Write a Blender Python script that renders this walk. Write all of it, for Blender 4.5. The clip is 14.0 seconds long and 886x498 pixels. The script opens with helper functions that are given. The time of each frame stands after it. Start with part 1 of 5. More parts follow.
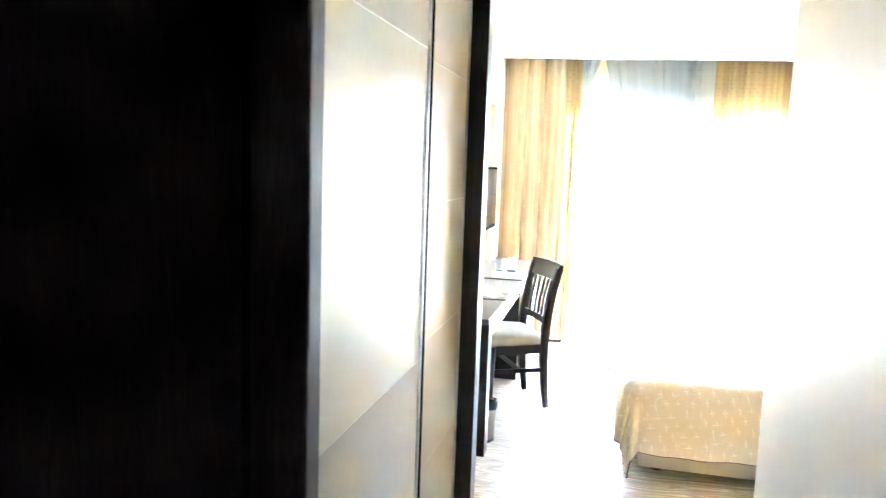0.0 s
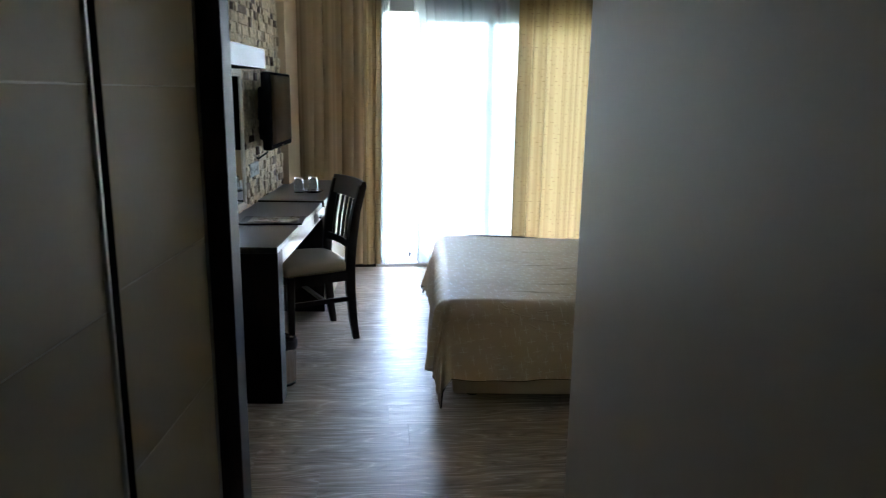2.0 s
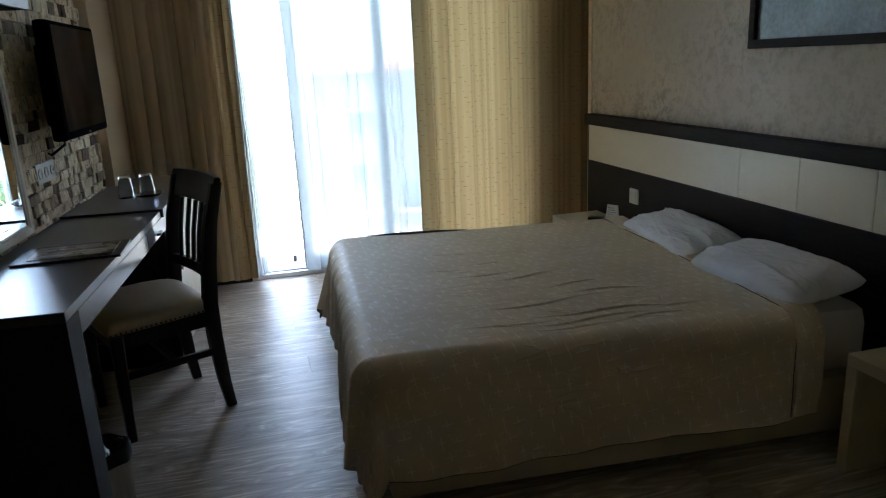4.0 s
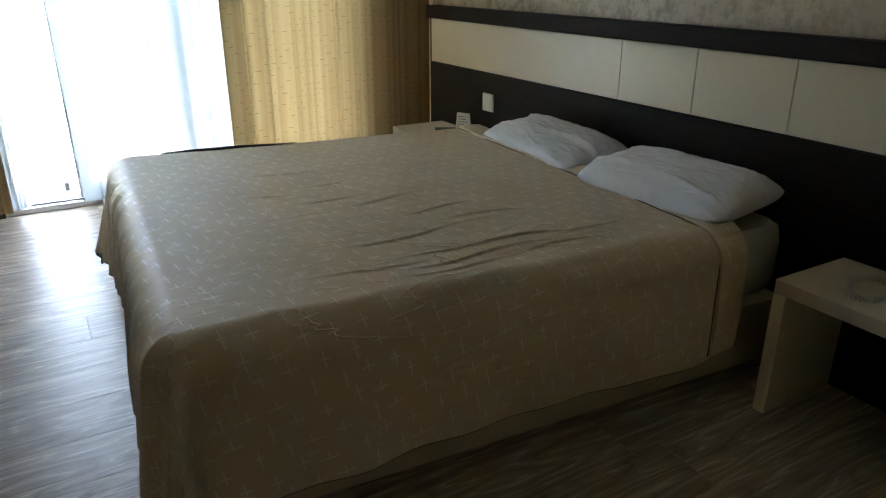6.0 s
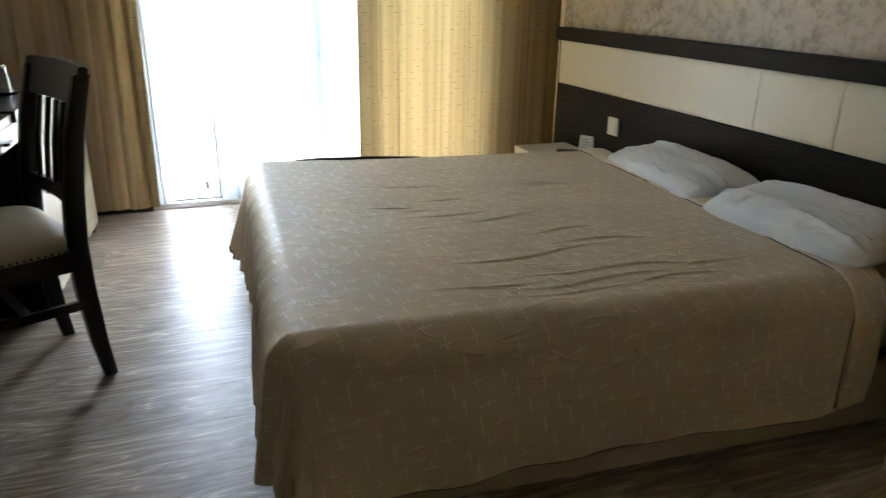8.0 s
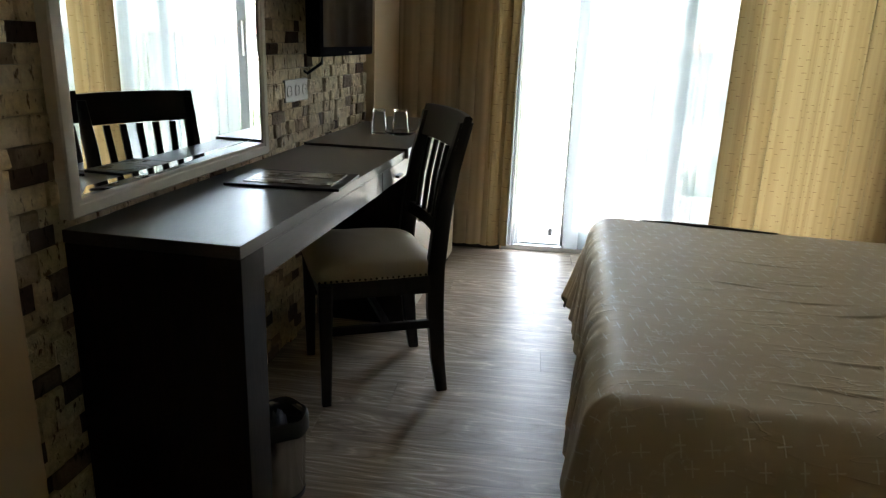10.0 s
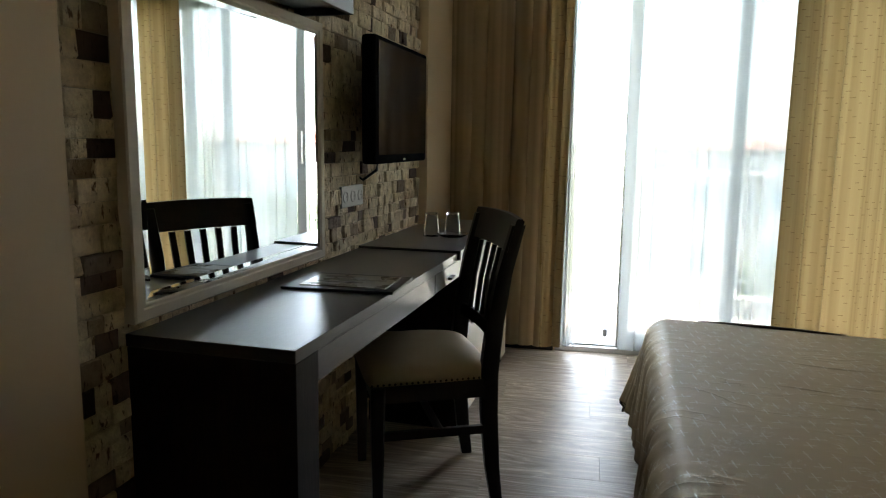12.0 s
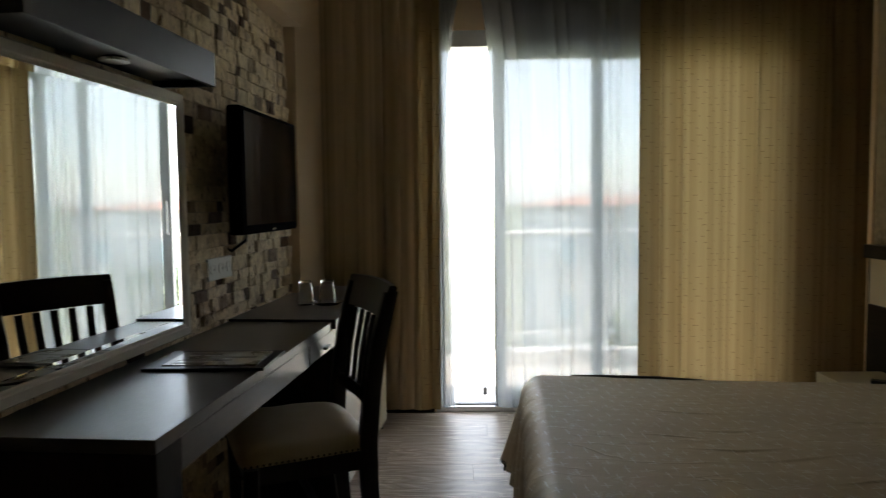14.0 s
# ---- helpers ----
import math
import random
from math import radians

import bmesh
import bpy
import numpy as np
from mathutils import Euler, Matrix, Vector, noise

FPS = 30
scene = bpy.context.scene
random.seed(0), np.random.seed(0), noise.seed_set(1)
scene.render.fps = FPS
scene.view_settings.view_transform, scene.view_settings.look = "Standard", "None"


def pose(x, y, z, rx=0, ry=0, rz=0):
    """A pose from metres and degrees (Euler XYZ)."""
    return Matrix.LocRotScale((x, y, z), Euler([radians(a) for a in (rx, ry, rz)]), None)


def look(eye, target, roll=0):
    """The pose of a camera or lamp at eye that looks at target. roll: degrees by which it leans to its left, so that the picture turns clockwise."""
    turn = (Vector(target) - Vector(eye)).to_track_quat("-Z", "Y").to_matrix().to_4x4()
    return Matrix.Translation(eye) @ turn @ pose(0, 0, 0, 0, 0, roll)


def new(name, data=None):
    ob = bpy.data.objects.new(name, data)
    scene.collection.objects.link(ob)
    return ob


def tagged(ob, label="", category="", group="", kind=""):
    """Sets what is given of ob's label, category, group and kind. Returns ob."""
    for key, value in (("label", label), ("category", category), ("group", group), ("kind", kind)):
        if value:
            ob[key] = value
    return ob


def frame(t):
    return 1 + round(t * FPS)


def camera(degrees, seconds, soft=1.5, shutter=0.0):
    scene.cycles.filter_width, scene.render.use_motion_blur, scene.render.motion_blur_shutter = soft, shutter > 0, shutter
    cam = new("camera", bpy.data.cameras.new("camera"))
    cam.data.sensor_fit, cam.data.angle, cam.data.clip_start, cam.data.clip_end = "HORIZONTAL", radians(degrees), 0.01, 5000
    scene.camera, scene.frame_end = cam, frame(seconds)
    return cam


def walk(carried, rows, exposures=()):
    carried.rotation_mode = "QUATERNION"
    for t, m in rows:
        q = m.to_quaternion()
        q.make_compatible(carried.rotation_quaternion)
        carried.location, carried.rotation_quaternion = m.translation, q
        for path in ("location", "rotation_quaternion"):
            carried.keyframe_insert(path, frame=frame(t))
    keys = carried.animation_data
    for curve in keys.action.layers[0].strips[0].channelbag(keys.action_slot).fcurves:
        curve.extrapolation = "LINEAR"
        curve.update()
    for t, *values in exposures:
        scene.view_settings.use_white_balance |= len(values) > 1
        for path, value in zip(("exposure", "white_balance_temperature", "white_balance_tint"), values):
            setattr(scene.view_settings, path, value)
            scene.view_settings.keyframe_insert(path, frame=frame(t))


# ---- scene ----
cam = camera(64.1, 14.0, soft=1.15, shutter=0.25)
PATH = [
    (0, (-0.169, -1.298, 1.55), (-0.481, 0.663, 1.311), 2.0),
    (0.5, (-0.142, -1.204, 1.511), (-0.199, 0.772, 1.21), 0.7),
    (1, (-0.1, -1.106, 1.452), (0.024, 0.85, 1.055), -1.9),
    (1.5, (-0.05, -1.003, 1.442), (0.01, 0.956, 1.045), -1.2),
    (2, (-0.023, -0.81, 1.435), (0.15, 1.135, 1.004), 0.9),
    (2.5, (-0.018, -0.525, 1.406), (0.334, 1.385, 0.924), -1.3),
    (5, (0.057, 0.883, 1.223), (0.727, 2.689, 0.685), -1.1),
    (5.5, (0.087, 0.995, 1.158), (0.973, 2.663, 0.501), 1.1),
    (6, (0.13, 1.048, 1.138), (1.066, 2.657, 0.405), 0.0),
    (6.5, (0.128, 1.044, 1.138), (1.011, 2.685, 0.41), 0.2),
    (7, (0.141, 1.039, 1.138), (1.051, 2.67, 0.424), -0.4),
    (7.5, (0.138, 1.04, 1.135), (1.012, 2.697, 0.436), -0.1),
    (8, (0.109, 1.037, 1.152), (0.77, 2.793, 0.459), 1.0),
    (8.5, (0.103, 1.04, 1.151), (0.458, 2.884, 0.464), 1.4),
    (9, (0.078, 1.027, 1.153), (0.154, 2.908, 0.479), 2.6),
    (11.5, (0.074, 1.037, 1.173), (-0.3, 2.971, 0.831), 0.9),
    (12, (0.069, 1.032, 1.17), (-0.316, 2.971, 0.869), 0.8),
    (12.5, (0.067, 1.022, 1.174), (-0.353, 2.963, 0.934), 0.6),
    (13, (0.06, 1.023, 1.176), (-0.402, 2.964, 1.042), 0.2),
    (13.5, (0.074, 1.03, 1.182), (-0.299, 2.992, 1.08), 0.1),
    (14, (0.096, 1.031, 1.19), (0.041, 3.027, 1.06), -0.65),
]
# the clip's automatic exposure: seconds, stops, kelvin, tint
EXPOSURES = [
    (0, 9.25, 5750, 11), (0.5, 8.3, 5700, 13), (1.0, 7.14, 5700, 12), (1.5, 6.14, 5700, 11), (2.0, 5.08, 5700, 10), (2.5, 4.56, 5700, 10),
    (5.0, 3.95, 5900, 9), (5.5, 3.92, 5900, 8), (6.0, 4.6, 6300, 8), (6.5, 5.0, 6550, 10), (7.5, 5.15, 6600, 10), (9.0, 4.65, 6850, 9), (11.5, 4.08, 7250, 9), (12.5, 3.9, 7250, 9), (13.0, 3.77, 7200, 9), (14.0, 3.2, 7350, 12),
]
walk(cam, [(t, look(eye, target, roll)) for t, eye, target, roll in PATH], EXPOSURES)


# ---- world, sun, exposure ----
world = bpy.data.worlds.new("sky")
scene.world = world
world.use_nodes = True
wn = world.node_tree
sky = wn.nodes.new("ShaderNodeTexSky")
sky.sky_type = "NISHITA"
sky.sun_disc = False
sky.sun_elevation = radians(52)
sky.sun_rotation = radians(102)
sky.air_density, sky.dust_density = 1.0, 1.2
wn.nodes["Background"].inputs["Strength"].default_value = 0.15
haze = wn.nodes.new("ShaderNodeMixRGB")
haze.inputs["Fac"].default_value, haze.inputs["Color2"].default_value = 0.45, (5.6, 6.3, 7.3, 1)
wn.links.new(sky.outputs["Color"], haze.inputs["Color1"])
wn.links.new(haze.outputs["Color"], wn.nodes["Background"].inputs["Color"])
sun = new("sun", bpy.data.lights.new("sun", "SUN"))
sun.data.energy, sun.data.angle, sun.data.color = 3.4, radians(0.6), (1.0, 0.95, 0.88)
sun.matrix_world = look((20, -4.2, 26), (0, 0, 0))

# ---- materials ----
def nodes_of(name):
    m = bpy.data.materials.new(name)
    m.use_nodes = True
    return m, m.node_tree, m.node_tree.nodes["Principled BSDF"]


def add(tree, kind, **values):
    n = tree.nodes.new(kind)
    for key, value in values.items():
        n.inputs[key].default_value = value
    return n


def coords(tree, stretch=(1, 1, 1), per_object=True, source="Object"):
    """Object coordinates, stretched, and shifted by a random amount for each object."""
    tc = tree.nodes.new("ShaderNodeTexCoord")
    mp = add(tree, "ShaderNodeMapping", Scale=stretch)
    tree.links.new(tc.outputs[source], mp.inputs["Vector"])
    if per_object:
        info = tree.nodes.new("ShaderNodeObjectInfo")
        mul = add(tree, "ShaderNodeMath")
        mul.operation = "MULTIPLY"
        mul.inputs[1].default_value = 37.0
        tree.links.new(info.outputs["Random"], mul.inputs[0])
        tree.links.new(mul.outputs[0], mp.inputs["Location"])
    return mp.outputs["Vector"]


def ramp(tree, fac, stops, steps=False):
    r = tree.nodes.new("ShaderNodeValToRGB")
    if steps:
        r.color_ramp.interpolation = "CONSTANT"
    while len(r.color_ramp.elements) < len(stops):
        r.color_ramp.elements.new(0.5)
    for e, (p, c) in zip(r.color_ramp.elements, stops):
        e.position, e.color = p, (*c, 1)
    tree.links.new(fac, r.inputs["Fac"])
    return r.outputs["Color"]


def shade(c, k):
    return tuple(min(1.0, v * k) for v in c)


def plain(name, col, rough=0.5, var=0.12, scale=3.0, fine=60.0, bump=0.08, metal=0.0, coat=0.0, stretch=(1, 1, 1), spec=0.5):
    """Paint, laminate, plastic or metal with variation at two scales and fine relief."""
    m, t, b = nodes_of(name)
    v = coords(t, stretch)
    big = add(t, "ShaderNodeTexNoise", Scale=scale, Detail=4.0)
    small = add(t, "ShaderNodeTexNoise", Scale=fine, Detail=3.0)
    for n in (big, small):
        t.links.new(v, n.inputs["Vector"])
    mix = add(t, "ShaderNodeMath")
    mix.operation = "MULTIPLY_ADD"
    mix.inputs[1].default_value = 0.35
    t.links.new(small.outputs["Fac"], mix.inputs[0])
    half = add(t, "ShaderNodeMath")
    half.operation = "MULTIPLY"
    half.inputs[1].default_value = 0.65
    t.links.new(big.outputs["Fac"], half.inputs[0])
    t.links.new(half.outputs[0], mix.inputs[2])
    t.links.new(ramp(t, mix.outputs[0], [(0.3, shade(col, 1 - var)), (0.7, shade(col, 1 + var))]), b.inputs["Base Color"])
    rr = add(t, "ShaderNodeMapRange")
    rr.inputs["To Min"].default_value, rr.inputs["To Max"].default_value = max(0.02, rough - 0.07), rough + 0.07
    t.links.new(big.outputs["Fac"], rr.inputs["Value"])
    t.links.new(rr.outputs[0], b.inputs["Roughness"])
    bp = add(t, "ShaderNodeBump", Strength=bump, Distance=0.002)
    t.links.new(small.outputs["Fac"], bp.inputs["Height"])
    t.links.new(bp.outputs["Normal"], b.inputs["Normal"])
    b.inputs["Metallic"].default_value = metal
    b.inputs["Coat Weight"].default_value = coat
    b.inputs["Coat Roughness"].default_value = 0.2
    b.inputs["Specular IOR Level"].default_value = spec
    return m


def wood(name, dark, light, along=(1, 12, 12), rough=0.35, coat=0.0, bump=0.15, rings=3.0, spec=0.5):
    """Wood whose grain runs along the axis with the smallest stretch."""
    m, t, b = nodes_of(name)
    v = coords(t, along)
    warp = add(t, "ShaderNodeTexNoise", Scale=rings, Detail=5.0, Distortion=1.6)
    pores = add(t, "ShaderNodeTexNoise", Scale=rings * 9, Detail=3.0)
    for n in (warp, pores):
        t.links.new(v, n.inputs["Vector"])
    mid = tuple((a + c) / 2 for a, c in zip(dark, light))
    col = ramp(t, warp.outputs["Fac"], [(0.3, dark), (0.45, mid), (0.52, shade(mid, 0.8)), (0.58, light), (0.75, mid)])
    fine = ramp(t, pores.outputs["Fac"], [(0.35, (0.72, 0.72, 0.72)), (0.6, (1.05, 1.05, 1.05))])
    mul = t.nodes.new("ShaderNodeMixRGB")
    mul.blend_type = "MULTIPLY"
    mul.inputs["Fac"].default_value = 1.0
    t.links.new(col, mul.inputs["Color1"])
    t.links.new(fine, mul.inputs["Color2"])
    t.links.new(mul.outputs["Color"], b.inputs["Base Color"])
    rr = add(t, "ShaderNodeMapRange")
    rr.inputs["To Min"].default_value, rr.inputs["To Max"].default_value = rough + 0.08, rough - 0.05
    t.links.new(pores.outputs["Fac"], rr.inputs["Value"])
    t.links.new(rr.outputs[0], b.inputs["Roughness"])
    bp = add(t, "ShaderNodeBump", Strength=bump, Distance=0.0015)
    t.links.new(pores.outputs["Fac"], bp.inputs["Height"])
    t.links.new(bp.outputs["Normal"], b.inputs["Normal"])
    b.inputs["Coat Weight"].default_value = coat
    b.inputs["Coat Roughness"].default_value = 0.3
    b.inputs["Specular IOR Level"].default_value = spec
    return m


def oak_floor():
    """Grey-brown laminate boards: fine straight grain, cathedral figures with pale limed pores; boards run along x."""
    m, t, b = nodes_of("oak laminate")

    def calc(op, a, c=0.0):
        n = t.nodes.new("ShaderNodeMath")
        n.operation = op
        for slot, val in zip(n.inputs, (a, c)):
            if isinstance(val, (int, float)):
                slot.default_value = val
            else:
                t.links.new(val, slot)
        return n.outputs[0]
    figure = add(t, "ShaderNodeTexNoise", Scale=1.0, Detail=2.5, Distortion=0.15)
    t.links.new(coords(t, (1.0, 6.5, 6.5)), figure.inputs["Vector"])
    rings = calc("PINGPONG", calc("MULTIPLY", figure.outputs["Fac"], 15.0), 0.5)
    fibre = add(t, "ShaderNodeTexNoise", Scale=1.0, Detail=5.0, Roughness=0.65)
    t.links.new(coords(t, (5.0, 150.0, 150.0)), fibre.inputs["Vector"])
    streak = add(t, "ShaderNodeTexNoise", Scale=1.0, Detail=4.0, Roughness=0.6)
    t.links.new(coords(t, (1.6, 34.0, 34.0)), streak.inputs["Vector"])
    info = t.nodes.new("ShaderNodeObjectInfo")
    base = ramp(t, streak.outputs["Fac"], [(0.3, (0.275, 0.215, 0.163)), (0.48, (0.365, 0.292, 0.224)), (0.7, (0.46, 0.377, 0.295))])
    line = calc("MULTIPLY", ramp(t, rings, [(0.0, (1, 1, 1)), (0.07, (0.55, 0.55, 0.55)), (0.16, (0, 0, 0))]), ramp(t, fibre.outputs["Fac"], [(0.38, (0.15, 0.15, 0.15)), (0.58, (1, 1, 1))]))
    figured = calc("MULTIPLY", line, ramp(t, streak.outputs["Fac"], [(0.33, (0.2, 0.2, 0.2)), (0.55, (1, 1, 1))]))
    limed = t.nodes.new("ShaderNodeMixRGB")
    limed.inputs["Color2"].default_value = (0.66, 0.575, 0.475, 1)
    t.links.new(figured, limed.inputs["Fac"])
    t.links.new(base, limed.inputs["Color1"])
    dark = ramp(t, rings, [(0.34, (1, 1, 1)), (0.5, (0.72, 0.7, 0.67))])
    fine = ramp(t, fibre.outputs["Fac"], [(0.34, (0.76, 0.75, 0.74)), (0.5, (1.0, 1.0, 1.0)), (0.66, (1.14, 1.14, 1.14))])
    tone = ramp(t, info.outputs["Random"], [(0.0, (0.88, 0.88, 0.88)), (1.0, (1.12, 1.11, 1.1))])
    out = limed.outputs["Color"]
    for c in (dark, fine, tone):
        mul = t.nodes.new("ShaderNodeMixRGB")
        mul.blend_type = "MULTIPLY"
        mul.inputs["Fac"].default_value = 1.0
        t.links.new(out, mul.inputs["Color1"])
        t.links.new(c, mul.inputs["Color2"])
        out = mul.outputs["Color"]
    t.links.new(out, b.inputs["Base Color"])
    rr = add(t, "ShaderNodeMapRange")
    rr.inputs["To Min"].default_value, rr.inputs["To Max"].default_value = 0.44, 0.33
    b.inputs["Specular IOR Level"].default_value = 0.42
    t.links.new(fibre.outputs["Fac"], rr.inputs["Value"])
    t.links.new(rr.outputs[0], b.inputs["Roughness"])
    bp = add(t, "ShaderNodeBump", Strength=0.14, Distance=0.001)
    t.links.new(fibre.outputs["Fac"], bp.inputs["Height"])
    t.links.new(bp.outputs["Normal"], b.inputs["Normal"])
    return m


def plaster(name, col, patina=None, rough=0.6):
    """Painted plaster with trowel relief; patina: colour of worn metallic blotches."""
    m, t, b = nodes_of(name)
    v = coords(t, (1, 1, 1), False)
    big = add(t, "ShaderNodeTexNoise", Scale=1.3, Detail=5.0)
    mid = add(t, "ShaderNodeTexNoise", Scale=26.0, Detail=6.0, Roughness=0.7)
    fine = add(t, "ShaderNodeTexNoise", Scale=110.0, Detail=3.0)
    for n in (big, mid, fine):
        t.links.new(v, n.inputs["Vector"])
    out = ramp(t, big.outputs["Fac"], [(0.3, shade(col, 0.92)), (0.7, shade(col, 1.05))])
    height = fine.outputs["Fac"]
    if patina:
        patch = add(t, "ShaderNodeMath")
        patch.operation = "MULTIPLY"
        t.links.new(ramp(t, big.outputs["Fac"], [(0.36, (0.15, 0.15, 0.15)), (0.6, (1, 1, 1))]), patch.inputs[0])
        t.links.new(ramp(t, mid.outputs["Fac"], [(0.46, (0, 0, 0)), (0.6, (1, 1, 1))]), patch.inputs[1])
        mx = t.nodes.new("ShaderNodeMixRGB")
        mx.inputs["Color2"].default_value = (*patina, 1)
        t.links.new(patch.outputs[0], mx.inputs["Fac"])
        t.links.new(out, mx.inputs["Color1"])
        out = mx.outputs["Color"]
        mr = add(t, "ShaderNodeMapRange")
        mr.inputs["To Min"].default_value, mr.inputs["To Max"].default_value = rough, 0.3
        t.links.new(patch.outputs[0], mr.inputs["Value"])
        t.links.new(mr.outputs[0], b.inputs["Roughness"])
        height = mid.outputs["Fac"]
    else:
        b.inputs["Roughness"].default_value = rough
    t.links.new(out, b.inputs["Base Color"])
    bp = add(t, "ShaderNodeBump", Strength=0.25 if patina else 0.1, Distance=0.002)
    t.links.new(height, bp.inputs["Height"])
    t.links.new(bp.outputs["Normal"], b.inputs["Normal"])
    return m


def split_stone():
    """Split-face stone: cream with some brown and grey pieces, chosen piece by piece."""
    m, t, b = nodes_of("split stone")
    v = coords(t, (1, 1, 1))
    info = t.nodes.new("ShaderNodeObjectInfo")
    geo = t.nodes.new("ShaderNodeNewGeometry")
    both = add(t, "ShaderNodeMath")
    t.links.new(info.outputs["Random"], both.inputs[0])
    t.links.new(geo.outputs["Random Per Island"], both.inputs[1])
    one = add(t, "ShaderNodeMath")
    one.operation = "FRACT"
    t.links.new(both.outputs[0], one.inputs[0])
    tone = ramp(t, one.outputs[0], [(0.0, (0.85, 0.73, 0.53)), (0.3, (0.9, 0.79, 0.61)), (0.56, (0.8, 0.67, 0.48)), (0.80, (0.46, 0.345, 0.235)), (0.86, (0.13, 0.082, 0.058)), (0.95, (0.27, 0.2, 0.15))], True)
    n1 = add(t, "ShaderNodeTexNoise", Scale=24.0, Detail=7.0, Roughness=0.75)
    n2 = add(t, "ShaderNodeTexNoise", Scale=1.0, Detail=3.0, Roughness=0.6)
    t.links.new(v, n1.inputs["Vector"])
    t.links.new(coords(t, (60, 60, 24)), n2.inputs["Vector"])
    # pits coloured dark brown for the shade inside the hollows, also used as relief
    pits = ramp(t, n2.outputs["Fac"], [(0.33, (0.3, 0.2, 0.13)), (0.40, (1, 1, 1))])
    out = tone
    for c in (ramp(t, n1.outputs["Fac"], [(0.3, (0.66, 0.6, 0.52)), (0.6, (1.15, 1.13, 1.1))]), pits):
        mul = t.nodes.new("ShaderNodeMixRGB")
        mul.blend_type = "MULTIPLY"
        mul.inputs["Fac"].default_value = 1.0
        t.links.new(out, mul.inputs["Color1"])
        t.links.new(c, mul.inputs["Color2"])
        out = mul.outputs["Color"]
    t.links.new(out, b.inputs["Base Color"])
    b.inputs["Roughness"].default_value = 0.85
    bp = add(t, "ShaderNodeBump", Strength=1.0, Distance=0.02)
    t.links.new(n1.outputs["Fac"], bp.inputs["Height"])
    bp2 = add(t, "ShaderNodeBump", Strength=0.8, Distance=0.006)
    t.links.new(pits, bp2.inputs["Height"])
    t.links.new(bp.outputs["Normal"], bp2.inputs["Normal"])
    t.links.new(bp2.outputs["Normal"], b.inputs["Normal"])
    return m


def motif(t, uv, cell, half, thin, turn, dashes=False):
    """Mask of small woven crosses on a staggered grid in cloth coordinates (metres)."""
    mp = add(t, "ShaderNodeMapping", Rotation=(0, 0, radians(turn)))
    t.links.new(uv, mp.inputs["Vector"])
    sep = t.nodes.new("ShaderNodeSeparateXYZ")
    t.links.new(mp.outputs["Vector"], sep.inputs[0])

    def calc(op, a, c=0.0, d=0.0):
        n = t.nodes.new("ShaderNodeMath")
        n.operation = op
        for slot, val in zip(n.inputs, (a, c, d)):
            if isinstance(val, (int, float)):
                slot.default_value = val
            else:
                t.links.new(val, slot)
        return n.outputs[0]
    row = calc("FLOOR", calc("DIVIDE", sep.outputs["Y"], cell[1]))
    shift = calc("MULTIPLY", row, cell[0] * 0.37)
    u = calc("ADD", sep.outputs["X"], shift)
    col = calc("FLOOR", calc("DIVIDE", u, cell[0]))
    comb = t.nodes.new("ShaderNodeCombineXYZ")
    t.links.new(row, comb.inputs[0])
    t.links.new(col, comb.inputs[1])
    rnd = t.nodes.new("ShaderNodeTexWhiteNoise")
    t.links.new(comb.outputs[0], rnd.inputs["Vector"])
    cu = calc("SUBTRACT", calc("SUBTRACT", calc("MODULO", calc("ADD", u, cell[0] * 400), cell[0]), cell[0] / 2), calc("MULTIPLY", calc("SUBTRACT", rnd.outputs["Value"], 0.5), 0.022))
    cv = calc("SUBTRACT", calc("MODULO", calc("ADD", sep.outputs["Y"], cell[1] * 400), cell[1]), cell[1] / 2)
    wob = calc("FRACT", calc("MULTIPLY", rnd.outputs["Value"], 17.3))
    cv = calc("SUBTRACT", cv, calc("MULTIPLY", calc("SUBTRACT", wob, 0.5), 0.02 if not dashes else 0.0))
    jog = calc("MULTIPLY", calc("SUBTRACT", rnd.outputs["Value"], 0.5), half * 0.5)
    au, av = calc("ABSOLUTE", cu), calc("ABSOLUTE", cv)
    upright = calc("MULTIPLY", calc("LESS_THAN", au, thin), calc("LESS_THAN", av, calc("MULTIPLY_ADD", rnd.outputs["Value"], half * 0.7, half * 0.4)))
    across = calc("MULTIPLY", calc("LESS_THAN", calc("ABSOLUTE", calc("SUBTRACT", cv, jog)), thin), calc("LESS_THAN", au, calc("MULTIPLY_ADD", rnd.outputs["Value"], half * -0.7, half * 0.85)))
    if dashes:
        return calc("MULTIPLY", across, calc("GREATER_THAN", rnd.outputs["Value"], 0.3)), rnd.outputs["Value"]
    return calc("MAXIMUM", upright, across), rnd.outputs["Value"]


